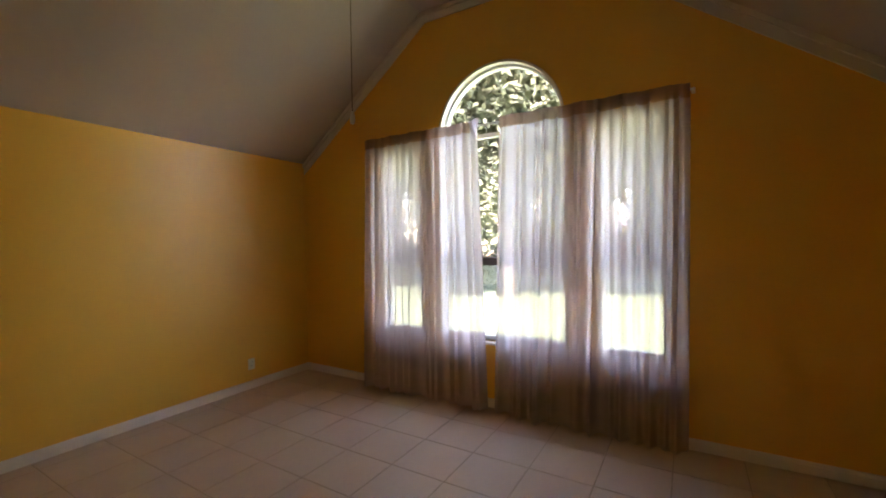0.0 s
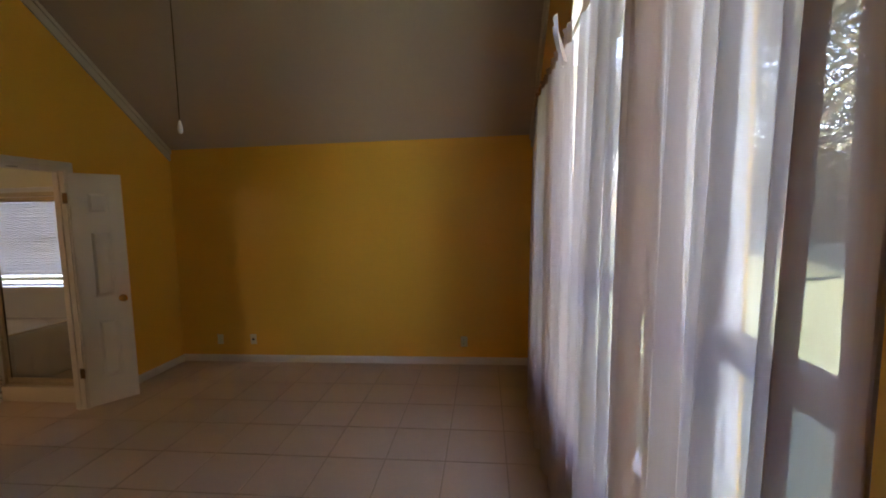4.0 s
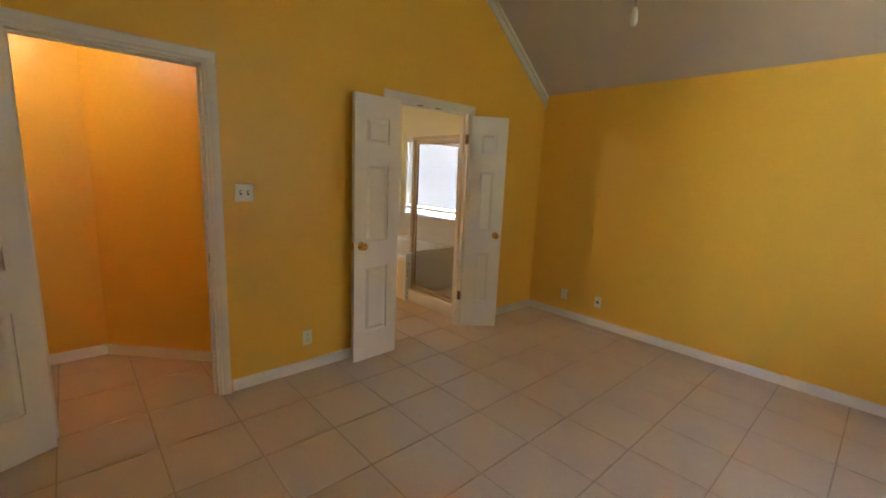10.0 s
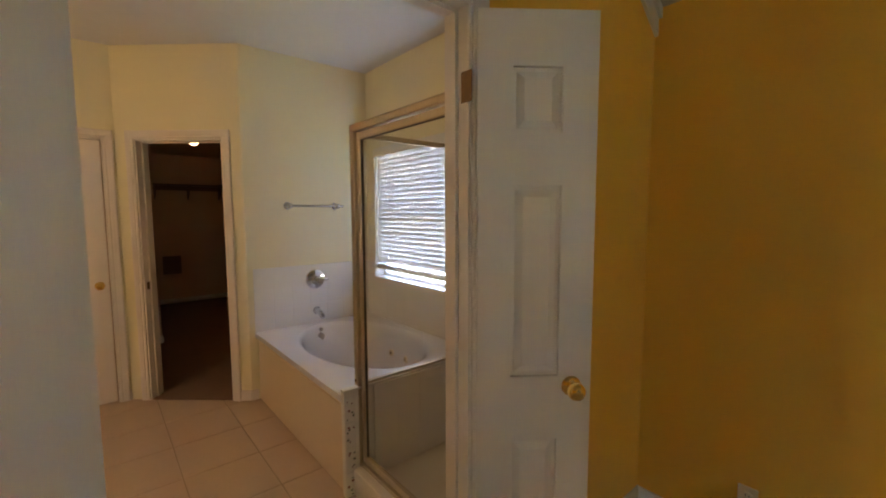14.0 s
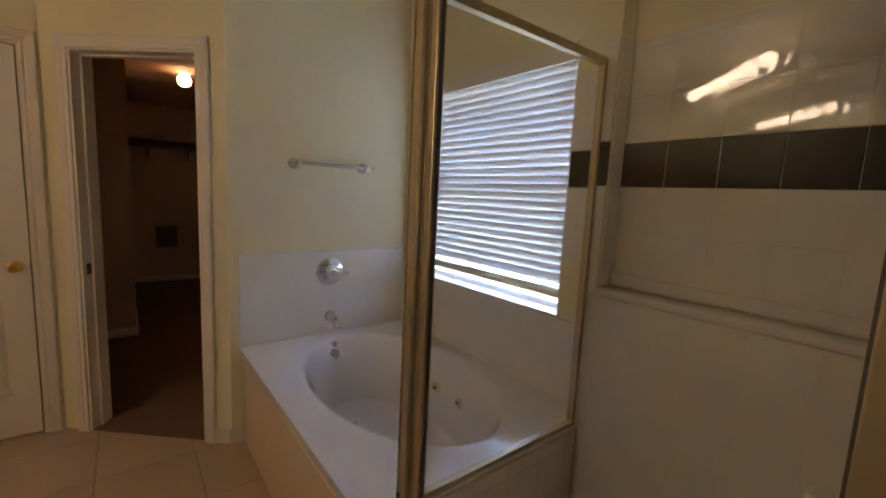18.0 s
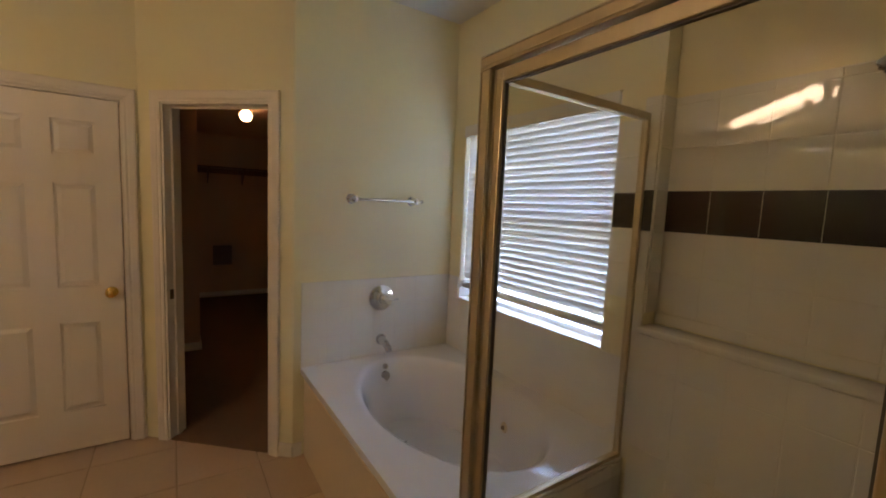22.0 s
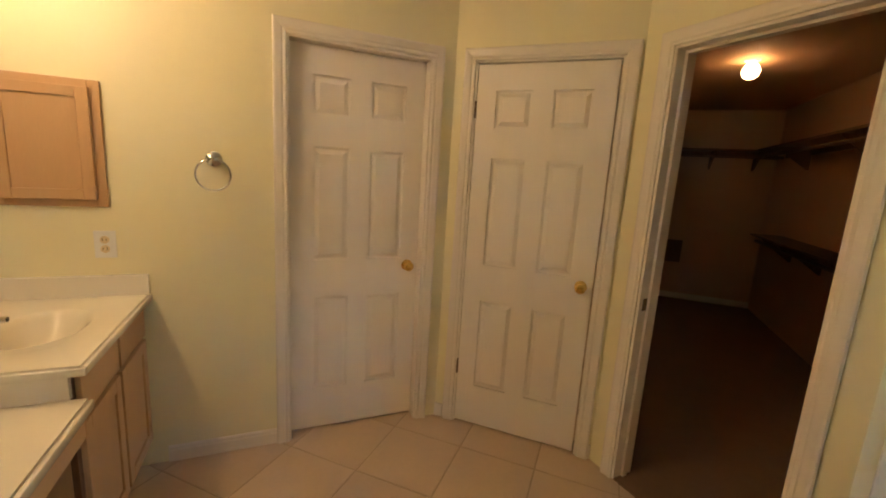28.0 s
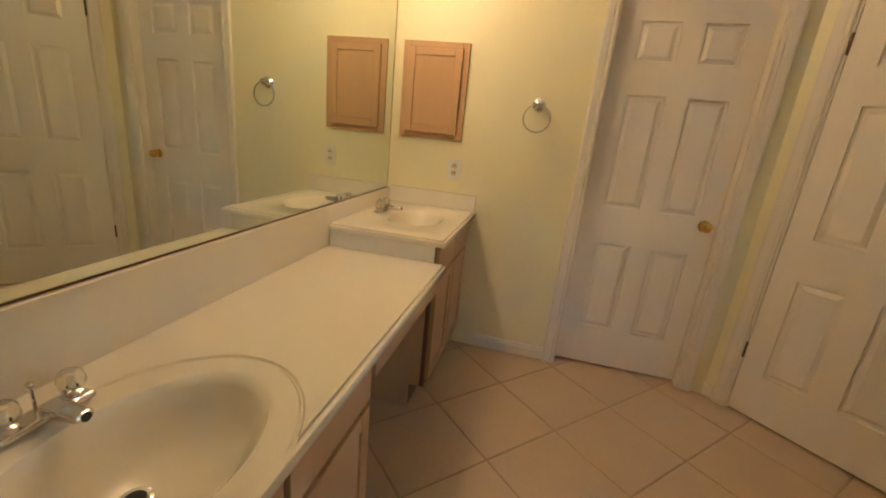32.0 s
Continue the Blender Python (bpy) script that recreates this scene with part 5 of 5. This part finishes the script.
def cabinet(u0, u1, top, depth, doors, label):
    t = thing("vanity_cabinet", V, label, "cabinet", "vanity cabinets")
    for u in (u0, u1 - 0.016):
        bm = bmesh.new()
        prism(bm, [(0.02, FLOOR + 0.001), (depth - 0.075, FLOOR + 0.001), (depth - 0.075, 0.10), (depth - 0.02, 0.10), (depth - 0.02, top), (0.02, top)], u, u + 0.016, "x")
        part("side_panel", bm, OAK, t)
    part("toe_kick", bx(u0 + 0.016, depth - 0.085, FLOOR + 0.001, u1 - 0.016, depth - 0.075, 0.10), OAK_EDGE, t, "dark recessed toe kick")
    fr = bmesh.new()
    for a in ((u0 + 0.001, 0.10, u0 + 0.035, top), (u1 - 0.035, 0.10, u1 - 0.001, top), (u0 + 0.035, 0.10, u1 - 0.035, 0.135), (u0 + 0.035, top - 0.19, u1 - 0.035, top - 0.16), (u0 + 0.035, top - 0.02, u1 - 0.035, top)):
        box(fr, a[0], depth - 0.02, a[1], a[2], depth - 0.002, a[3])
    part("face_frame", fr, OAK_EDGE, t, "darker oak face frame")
    part("back_panel", bx(u0 + 0.016, 0.02, 0.10, u1 - 0.016, 0.03, top), OAK, t)
    w = (u1 - u0 - 0.03) / doors
    for k in range(doors):
        a, b = u0 + 0.015 + k * w + 0.011, u0 + 0.015 + (k + 1) * w - 0.011
        framed_door(t, a, b, 0.125, top - 0.175, depth + 0.016, 1)
        bm = bx(a, depth - 0.001, top - 0.155, b, depth + 0.016, top - 0.02, bevel=0.003)
        part("drawer_front", bm, OAK, t, "plain pickled oak drawer front")


cabinet(0.004, FAR_W - 0.006, FAR_Z - 0.030, FAR_D - 0.03, 2, "pickled oak vanity cabinet with two doors below the raised basin")
cabinet(1.42, LOW_END - 0.004, LOW_Z - 0.030, LOW_D - 0.03, 2, "pickled oak vanity cabinet below the near basin")
apron = thing("knee_space_apron", V, "pickled oak drawer front over the open knee space", "drawer front")
part("front", bx(FAR_W - 0.004, LOW_D - 0.035, LOW_Z - 0.135, 1.416, LOW_D - 0.015, LOW_Z - 0.0285, bevel=0.003), OAK, apron)
part("rail", bx(FAR_W - 0.004, 0.022, LOW_Z - 0.06, 1.416, 0.04, LOW_Z - 0.0285), OAK, apron)

mirror = thing("vanity_mirror", V, "large frameless wall mirror above the vanity", "mirror")
part("glass", bx(0.035, 0.002, MIR_Z, LOW_END + 0.02, 0.007, 1.98), MIRROR, mirror)
part("edge_channel", bx(0.035, 0.0015, MIR_Z - 0.005, LOW_END + 0.02, 0.009, MIR_Z), BRONZE, mirror, "thin dull metal edge channel")

light = thing("vanity_light_bar", V @ Matrix.Translation((0.79, 0, 2.245)), "polished metal bar light with six lit round bulbs", "vanity light")
part("bar", bx(-0.50, 0.001, -0.055, 0.50, 0.03, 0.055, bevel=0.008), CHROME, light, "polished metal bar", True)
for k in range(6):
    u = -0.425 + 0.170 * k
    part("socket", spun([(0, 0.04), (0.026, 0.042), (0.024, 0.062), (0, 0.064)], along((u, 0, 0), (u, 1, 0)), 18), CHROME, light, "", True)
    part("bulb", spun([(0.014, 0.06), (0.017, 0.066), (0.033, 0.078), (0.042, 0.105), (0.036, 0.131), (0.020, 0.145), (0, 0.149)], along((u, 0, 0), (u, 1, 0)), 20), BULB, light, "lit globe bulb", True)

mc = thing("medicine_cabinet", M_A @ pose(0.243, 0, 1.482), "pickled oak recessed medicine cabinet on the end wall", "medicine cabinet")
bm = bmesh.new()
for a in ((-0.187, -0.254, -0.147, 0.254), (0.147, -0.254, 0.187, 0.254), (-0.147, -0.254, 0.147, -0.216), (-0.147, 0.216, 0.147, 0.254)):
    box(bm, a[0], -0.014, a[1], a[2], 0.001, a[3], bevel=0.002, seg=1)
part("face_frame", bm, OAK, mc)
framed_door(mc, -0.154, 0.154, -0.224, 0.224, -0.034, -1, 0.0195, 0.042)

ring = thing("towel_ring", M_A @ pose(0.830, 0, 1.456), "chrome towel ring on the pale yellow wall", "towel ring")
part("post", spun([(0, 0), (0.033, 0), (0.034, 0.006), (0.025, 0.013), (0.016, 0.02), (0.014, 0.04), (0.019, 0.046), (0.019, 0.06), (0.009, 0.066), (0, 0.066)], along((0, 0, 0), (0, -1, 0)), 24), CHROME, ring, "", True)
bm = bmesh.new()
tube(bm, [(0.070 * math.cos(6.28319 * k / 40), -0.05 + 0.004 * math.sin(6.28319 * k / 40), -0.070 + 0.070 * math.sin(6.28319 * k / 40)) for k in range(40)], 0.0042, 10, True)
part("ring", bm, CHROME, ring, "", True)

# ---- closet fittings ----
cl = thing("closet_light", (-4.95, -1.12, LOW_TOP), "lit round bulb in a plain ceiling socket", "ceiling light")
part("socket", spun([(0, 0), (0.055, 0), (0.05, -0.008), (0.03, -0.016), (0, -0.016)]), PLASTIC, cl, "", True)
part("bulb", spun([(0.02, -0.014), (0.045, -0.036), (0.062, -0.076), (0.05, -0.116), (0.025, -0.134), (0, -0.137)]), CLOSET_BULB, cl, "lit globe bulb", True)
for nm, p, q, z in (("back", (CL_W, -1.57), (CL_W, CL_N), 1.93), ("north", (CL_W + 0.32, CL_N), (-3.2, CL_N), 1.93), ("north", (-6.6, CL_N), (-4.6, CL_N), 0.98)):
    p, q = Vector((*p, 0)), Vector((*q, 0))
    m = Matrix.Translation(p + Vector((0, 0, z))) @ Matrix.Rotation(math.atan2((q - p).y, (q - p).x), 4, "Z")
    t = thing("closet_shelf", m, "dark closet shelf with a hanging rod below", "shelf", "closet shelves")
    ln = (q - p).length
    part("board", bx(0.0, -0.30, 0.0, ln, -0.001, 0.02), WIRE, t)
    part("cleat", bx(0.0, -0.02, -0.07, ln, -0.001, 0.0), WIRE, t)
    bm = bmesh.new()
    tube(bm, [(0.01, -0.24, -0.06), (ln - 0.01, -0.24, -0.06)], 0.016, 10)
    part("rod", bm, WIRE, t, "", True)
    for k in range(3):
        x = ln * (k + 0.5) / 3
        bm = bmesh.new()
        prism(bm, [(-0.001, 0.0), (-0.28, 0.0), (-0.28, -0.02), (-0.02, -0.22), (-0.001, -0.22)], x - 0.009, x + 0.009, "x")
        part("bracket", bm, WIRE, t)
plate = thing("closet_plate", pose(CL_W, -1.15, 0.62, 0, 0, 90), "dark access plate low on the closet wall", "wall plate")
part("plate", bx(-0.13, -0.01, -0.15, 0.13, 0.001, 0.15, bevel=0.004), WIRE, plate)


# ---- outside ----
bm = bmesh.new()
box(bm, -300, -300, -0.6, 300, 300, -0.32)
tagged(part("ground", bm, GRASS), "mown green lawn reaching to the street", "lawn", "", "structure")
structure("road", bx(24, -120, -0.32, 31, 120, -0.305), CONCRETE, "pale concrete street beyond the lawn", "road")
structure("pavement", bx(20.5, -120, -0.32, 21.8, 120, -0.30), CONCRETE, "pale concrete footpath", "pavement")


def tree(x, y, h, spread, seed, label, leaves=2600, size=1.0):
    rng = random.Random(seed)
    t = thing("tree", (x, y, -0.32), label, "tree", "garden trees")
    bm = bmesh.new()
    tube(bm, [(0, 0, 0), (0.05, 0.02, h * 0.2), (0.1 * rng.uniform(-1, 1), 0.1, h * 0.42), (0.1, 0, h * 0.7)], [0.22, 0.17, 0.13, 0.05], 10)
    tips = []
    for k in range(9):
        ang, z0 = k * 2.4 + rng.random(), h * rng.uniform(0.2, 0.55)
        r = spread * rng.uniform(0.55, 0.95)
        end = Vector((r * math.cos(ang), r * math.sin(ang), z0 + h * rng.uniform(0.12, 0.35)))
        tube(bm, [(0.05, 0.03, z0), end * 0.5 + Vector((0, 0, z0 * 0.5 + 0.2)), end], [0.07, 0.045, 0.015], 6)
        tips += [end, end * 0.6 + Vector((0, 0, z0 * 0.45))]
    part("trunk", bm, BARK, t, "", True)
    tips += [Vector((rng.uniform(-1, 1) * spread * 0.5, rng.uniform(-1, 1) * spread * 0.5, h * rng.uniform(0.6, 0.95))) for _ in range(8)]
    verts, faces = [], []
    for k in range(leaves):
        c = rng.choice(tips)
        p = c + Vector((rng.gauss(0, 1), rng.gauss(0, 1), rng.gauss(0, 0.8))) * spread * 0.23
        a = Vector((rng.gauss(0, 1), rng.gauss(0, 1), rng.gauss(0, 1))).normalized() * rng.uniform(0.06, 0.12) * size
        b = a.orthogonal().normalized() * a.length * 0.55
        i = len(verts)
        verts += [p - a, p + b, p + a, p - b]
        faces.append((i, i + 1, i + 2, i + 3))
    me = bpy.data.meshes.new("crown")
    me.from_pydata(verts, [], faces)
    me.materials.append(LEAF)
    crown = new("crown", me)
    crown.parent = t


for n, (x, y, h, s) in enumerate(((13, 1.0, 9.5, 3.6), (14.5, -4.5, 9.5, 3.8), (11.5, 7.0, 12.5, 4.2), (16.5, -10.5, 10, 4.2), (18, 4.5, 14.5, 5.0), (15, 12.5, 13.5, 4.8), (10.5, 17, 9, 3.8), (32, -3, 12, 5.5), (33, 8, 12, 5.5), (32, -14, 12, 5.5), (18, 23, 11, 5), (33, 20, 12, 5.5), (24, 33, 12, 6))):
    tree(x, y, h, s, 20 + n, "leafy green garden tree with a grey trunk", 34000 if n < 4 else 18000 if n < 7 else 6000, 1.35 if n < 7 else 2.2)


def bush(x, y, r, h, seed, leaves=900, size=1.0):
    rng = random.Random(seed)
    verts, faces = [], []
    for k in range(leaves):
        d = Vector((rng.gauss(0, 1), rng.gauss(0, 1), abs(rng.gauss(0, 1)))).normalized() * rng.uniform(0.55, 1.0)
        p = Vector((d.x * r, d.y * r, d.z * h))
        a = Vector((rng.gauss(0, 1), rng.gauss(0, 1), rng.gauss(0, 1))).normalized() * rng.uniform(0.04, 0.08) * size
        b = a.orthogonal().normalized() * a.length * 0.6
        i = len(verts)
        verts += [p - a, p + b, p + a, p - b]
        faces.append((i, i + 1, i + 2, i + 3))
    me = bpy.data.meshes.new("shrub")
    me.from_pydata(verts, [], faces)
    me.materials.append(LEAF)
    ob = new("shrub", me)
    ob.location = (x, y, -0.33)
    tagged(ob, "rounded green garden shrub on the lawn", "shrub", "garden shrubs")


for n, (x, y, r, h) in enumerate(((15, 2.6, 0.9, 1.0), (15.5, 4.6, 1.0, 1.1), (15, 6.8, 1.0, 0.9), (19.4, -6.5, 1.0, 1.1), (19.2, -8.5, 0.9, 1.0))):
    bush(x, y, r, h, 60 + n)
for n in range(11):
    bush(22.8 + 0.4 * math.sin(2.3 * n), -16 + 4.3 * n, 2.4 + 0.3 * math.sin(1.7 * n), 5.6 + 1.0 * math.sin(3.1 * n), 80 + n, 6000, 2.4)


def house(x, y, w, d, label):
    t = thing("house", (x, y, -0.32), label, "house")
    part("wall", bx(0, -w / 2, 0, d, w / 2, 2.9), FAR_BRICK, t)
    bm = bmesh.new()
    prism(bm, [(-0.5, 2.8), (d + 0.5, 2.8), (d / 2, 5.4)], -w / 2 - 0.4, w / 2 + 0.4, "y")
    part("roof", bm, ROOF, t)
    for k in range(4):
        yy = -w / 2 + w * (k + 0.5) / 4
        wn_ = part("window", bx(-0.06, yy - 0.8, 0.8, 0.0, yy + 0.8, 2.2), VINYL, t)
        part("pane", bx(-0.075, yy - 0.7, 0.9, -0.061, yy + 0.7, 2.1), PANE_DARK, wn_)


house(40, 8, 15, 9, "low brick house with a grey hipped roof across the street")
house(41, -14, 15, 9, "low brick house with a grey roof across the street")
structure("roof_eave", bx(EAST + 0.16, SOUTH - 0.5, 2.28, EAST + 0.2, -4.2, 2.36), TRIM, "white eave board outside", "trim")

# ---- tiles ----
PITCH, GX, GY = 0.41, -2.15, -3.015
floor = structure("floor", bx(-3.35, -5.25, -0.10, EAST + 0.05, 0.02, FLOOR - 0.0035), GROUT, "beige ceramic tile floor with brown grout lines", "floor")


def tile_mesh(name, w, h, t, material, chamfer=0.003):
    """A tile lying on x, y with its face at z = t."""
    bm = bmesh.new()
    lo = [bm.verts.new((x, y, 0)) for x, y in ((0, 0), (w, 0), (w, h), (0, h))]
    mid = [bm.verts.new((x, y, t - chamfer * 0.6)) for x, y in ((0, 0), (w, 0), (w, h), (0, h))]
    c = chamfer
    hi = [bm.verts.new((x, y, t)) for x, y in ((c, c), (w - c, c), (w - c, h - c), (c, h - c))]
    for p, q in ((lo, mid), (mid, hi)):
        for k in range(4):
            bm.faces.new([p[k], p[(k + 1) % 4], q[(k + 1) % 4], q[k]])
    bm.faces.new(hi)
    return to_mesh(name, bm, material)


FULL = tile_mesh("tile", PITCH - 0.007, PITCH - 0.007, 0.006, TILE)
BATH_POLY = [(-0.0, -0.9), (-0.0, -2.7), A_CORNER, AB, BC, CD, (TOWEL_X, -0.9)]


def inside(x, y, poly):
    hit = False
    for (ax, ay), (bx_, by) in zip(poly, poly[1:] + poly[:1]):
        if (ay > y) != (by > y) and x < (bx_ - ax) * (y - ay) / (by - ay) + ax:
            hit = not hit
    return hit


def near(x, y, poly, d=0.3):
    return any(inside(x + i * d, y + j * d, poly) for i in (-1, 0, 1) for j in (-1, 0, 1))


HALL_POLY = [(0, -5.2), (-1.19, -5.2), (-1.19, -3.95), (0, -2.8)]
SEAM = -0.05
cols = [(GX + k * PITCH, GX + (k + 1) * PITCH if k < 4 else SEAM) for k in range(-4, 5)] + [(SEAM if k < -1 else 0.80 + k * PITCH, min(0.80 + (k + 1) * PITCH, EAST + 0.04)) for k in range(-2, 9)]
for ca0, cb0 in cols:
    for j in range(-6, 9):
        y0 = GY + j * PITCH
        cx, cy = (ca0 + cb0) / 2, y0 + PITCH / 2
        in_room = SEAM < cx < EAST + 0.2 and SOUTH - 0.2 < cy < 0.2
        if not (in_room or near(cx, cy, BATH_POLY, 0.22) or near(cx, cy, HALL_POLY, 0.2)):
            continue
        xa, xb, ya, yb = ca0 + 0.0035, cb0 - 0.0035, max(y0 + 0.0035, -5.24), min(y0 + PITCH - 0.0035, 0.015)
        if xb - xa < 0.03 or yb - ya < 0.03:
            continue
        full = abs(xb - xa - PITCH + 0.007) < 1e-4 and abs(yb - ya - PITCH + 0.007) < 1e-4
        o = new("tile", FULL if full else tile_mesh("tile", xb - xa, yb - ya, 0.006, TILE))
        o.parent = floor
        o.location = (xa, ya, FLOOR - 0.006 + 0.0006 * random.random())


def tile_field(wall_name, label, m, w, h, tw, th, material_at, gap=0.0024):
    """Glazed tiles on a wall patch: local x across, z up, faces towards -y."""
    t = thing(wall_name, m, label, "wall tiles", kind="structure")
    part("grout_bed", bx(0, -0.0066, 0, w, 0.0, h), WALL_GROUT, t)
    meshes = {}
    nx, nz = math.ceil(w / tw - 0.05), math.ceil(h / th - 0.05)
    turn = Matrix.Rotation(radians(90), 4, "X")
    for i in range(nx):
        for k in range(nz):
            a, b = min(tw, w - i * tw) - gap, min(th, h - k * th) - gap
            if a < 0.01 or b < 0.01:
                continue
            mt = material_at(i * tw + a / 2, k * th + b / 2)
            a += 0.0012 if mt is BLACK_TILE else 0
            key = (round(a, 4), round(b, 4), mt.name)
            if key not in meshes:
                meshes[key] = tile_mesh("tile", a, b, 0.005, mt, 0.002)
            o = new("tile", meshes[key])
            o.parent = t
            o.matrix_basis = Matrix.Translation((i * tw + gap / 2, -0.003, k * th + gap / 2)) @ turn
    return t


white = lambda x, z: WALL_TILE
TS = 0.152
east = Matrix.Rotation(radians(90), 4, "Z")
tile_field("tiles_tub_west", "white glazed tile splash beside the tub", Matrix.Translation((TOWEL_X, -1.156, DECK + 0.001)) @ east, 1.034, 0.51, TS, 0.17, white)
tile_field("tiles_tub_north", "white glazed tile splash under the window", Matrix.Translation((TOWEL_X + 0.008, N_Y, DECK + 0.001)), 1.50, WIN[2] - DECK - 0.001, TS, 0.18, white)
tile_field("tiles_tub_north", "white glazed tiles beside the window", Matrix.Translation((TOWEL_X + 0.008, N_Y, WIN[2] + 0.002)), WIN[0] - TOWEL_X - 0.010, 0.149, TS, 0.149, white)
BAND = 1.450
dark_row = lambda z0: (lambda x, z: BLACK_TILE if BAND < z + z0 < BAND + TS else WALL_TILE)
low = BAND - 2 * TS
tile_field("tiles_window_side", "white glazed tiles and dark band beside the window", Matrix.Translation((WIN[1] + 0.002, N_Y, low)), -1.015 - WIN[1] - 0.004, 5 * TS, TS, TS, dark_row(low))
tile_field("tiles_shower_north", "white shower tiles with a dark tile band", Matrix.Translation((-0.953, -0.225, low)), 0.847, 5.2 * TS, TS, TS, dark_row(low))
tile_field("tiles_shower_ledge_row", "white tile row above the ledge", Matrix.Translation((-0.953, -0.225, 1.1025)), 0.847, low - 1.1045, TS, TS, white)
tile_field("tiles_ledge", "white glazed tiles on the shower ledge wall", Matrix.Translation((-0.953, -0.325, 0.036)), 0.847, 1.036, TS, TS * 2, white)
structure("trim_ledge", bx(-0.954, -0.346, 1.0755, BATH_E - 0.002, -0.2335, 1.101, bevel=0.009, seg=3), WALL_TILE, "rounded white cap along the shower ledge", "trim", True)
tile_field("tiles_pillar", "narrow white tiles on the shower pillar", Matrix.Translation((-1.015, -0.305, 0.559)), 0.060, BAND - 5 * TS - 0.560, 0.06, TS, white)
tile_field("tiles_pillar", "narrow white tiles and dark band on the shower pillar", Matrix.Translation((-1.015, -0.305, BAND - 5 * TS)), 0.060, 8.2 * TS, 0.06, TS, dark_row(BAND - 5 * TS))
tile_field("tiles_pillar_side", "narrow white tiles on the pillar's side", Matrix.Translation((-0.955, -0.305, low)) @ east, 0.076, 5.2 * TS, 0.076, TS, white)
tile_field("tiles_shower_east", "white shower tiles with a dark tile band", Matrix.Translation((BATH_E, -0.33, low - 7 * TS)) @ Matrix.Rotation(radians(-90), 4, "Z"), 0.68, 12.2 * TS, TS, TS, dark_row(low - 7 * TS))
tile_field("tiles_knee_wall", "beige glazed tiles on the low knee wall", Matrix.Translation((-0.990, -0.98, 0.036)) @ east, 0.67, 0.505, TS, TS, white)
cap = structure("trim_knee_wall", bx(-1.026, -1.158, 0.5455, -0.984, -0.305, 0.5575, bevel=0.003), WALL_TILE, "white cap on the knee wall", "trim")

# painted floral tiles on the end of the tub deck
DECO = mat("painted_floral_tile", (0.80, 0.76, 0.70), 0.12, spread=0.02)
PETAL = mat("rust_petal_glaze", (0.32, 0.14, 0.11), 0.2)
STEM = mat("grey_green_leaf_glaze", (0.20, 0.20, 0.15), 0.2)
deco = thing("deco_tiles", Matrix.Translation((-0.990, -1.154, FLOOR + 0.003)) @ east, "white end tiles painted with dark flowers and leaves", "decorative tiles")
rng = random.Random(5)
for k in range(4):
    part("tile", bx(0.001, -0.006, k * 0.137, 0.060, 0.0, k * 0.137 + 0.134, bevel=0.0015, seg=1), DECO, deco)
    for q in range(6):
        x, z, r = rng.uniform(0.012, 0.05), k * 0.137 + rng.uniform(0.012, 0.113), rng.uniform(0.004, 0.008)
        bm = bmesh.new()
        pts = [(x + r * (1 + 0.35 * math.cos(5 * w)) * math.cos(w), z + r * (1 + 0.35 * math.cos(5 * w)) * math.sin(w) * 0.9) for w in [6.28319 * h / 20 for h in range(20)]]
        prism(bm, pts, -0.0066, -0.0055, "y")
        part("flower" if q < 3 else "leaf_mark", bm, PETAL if q < 3 else STEM, deco)
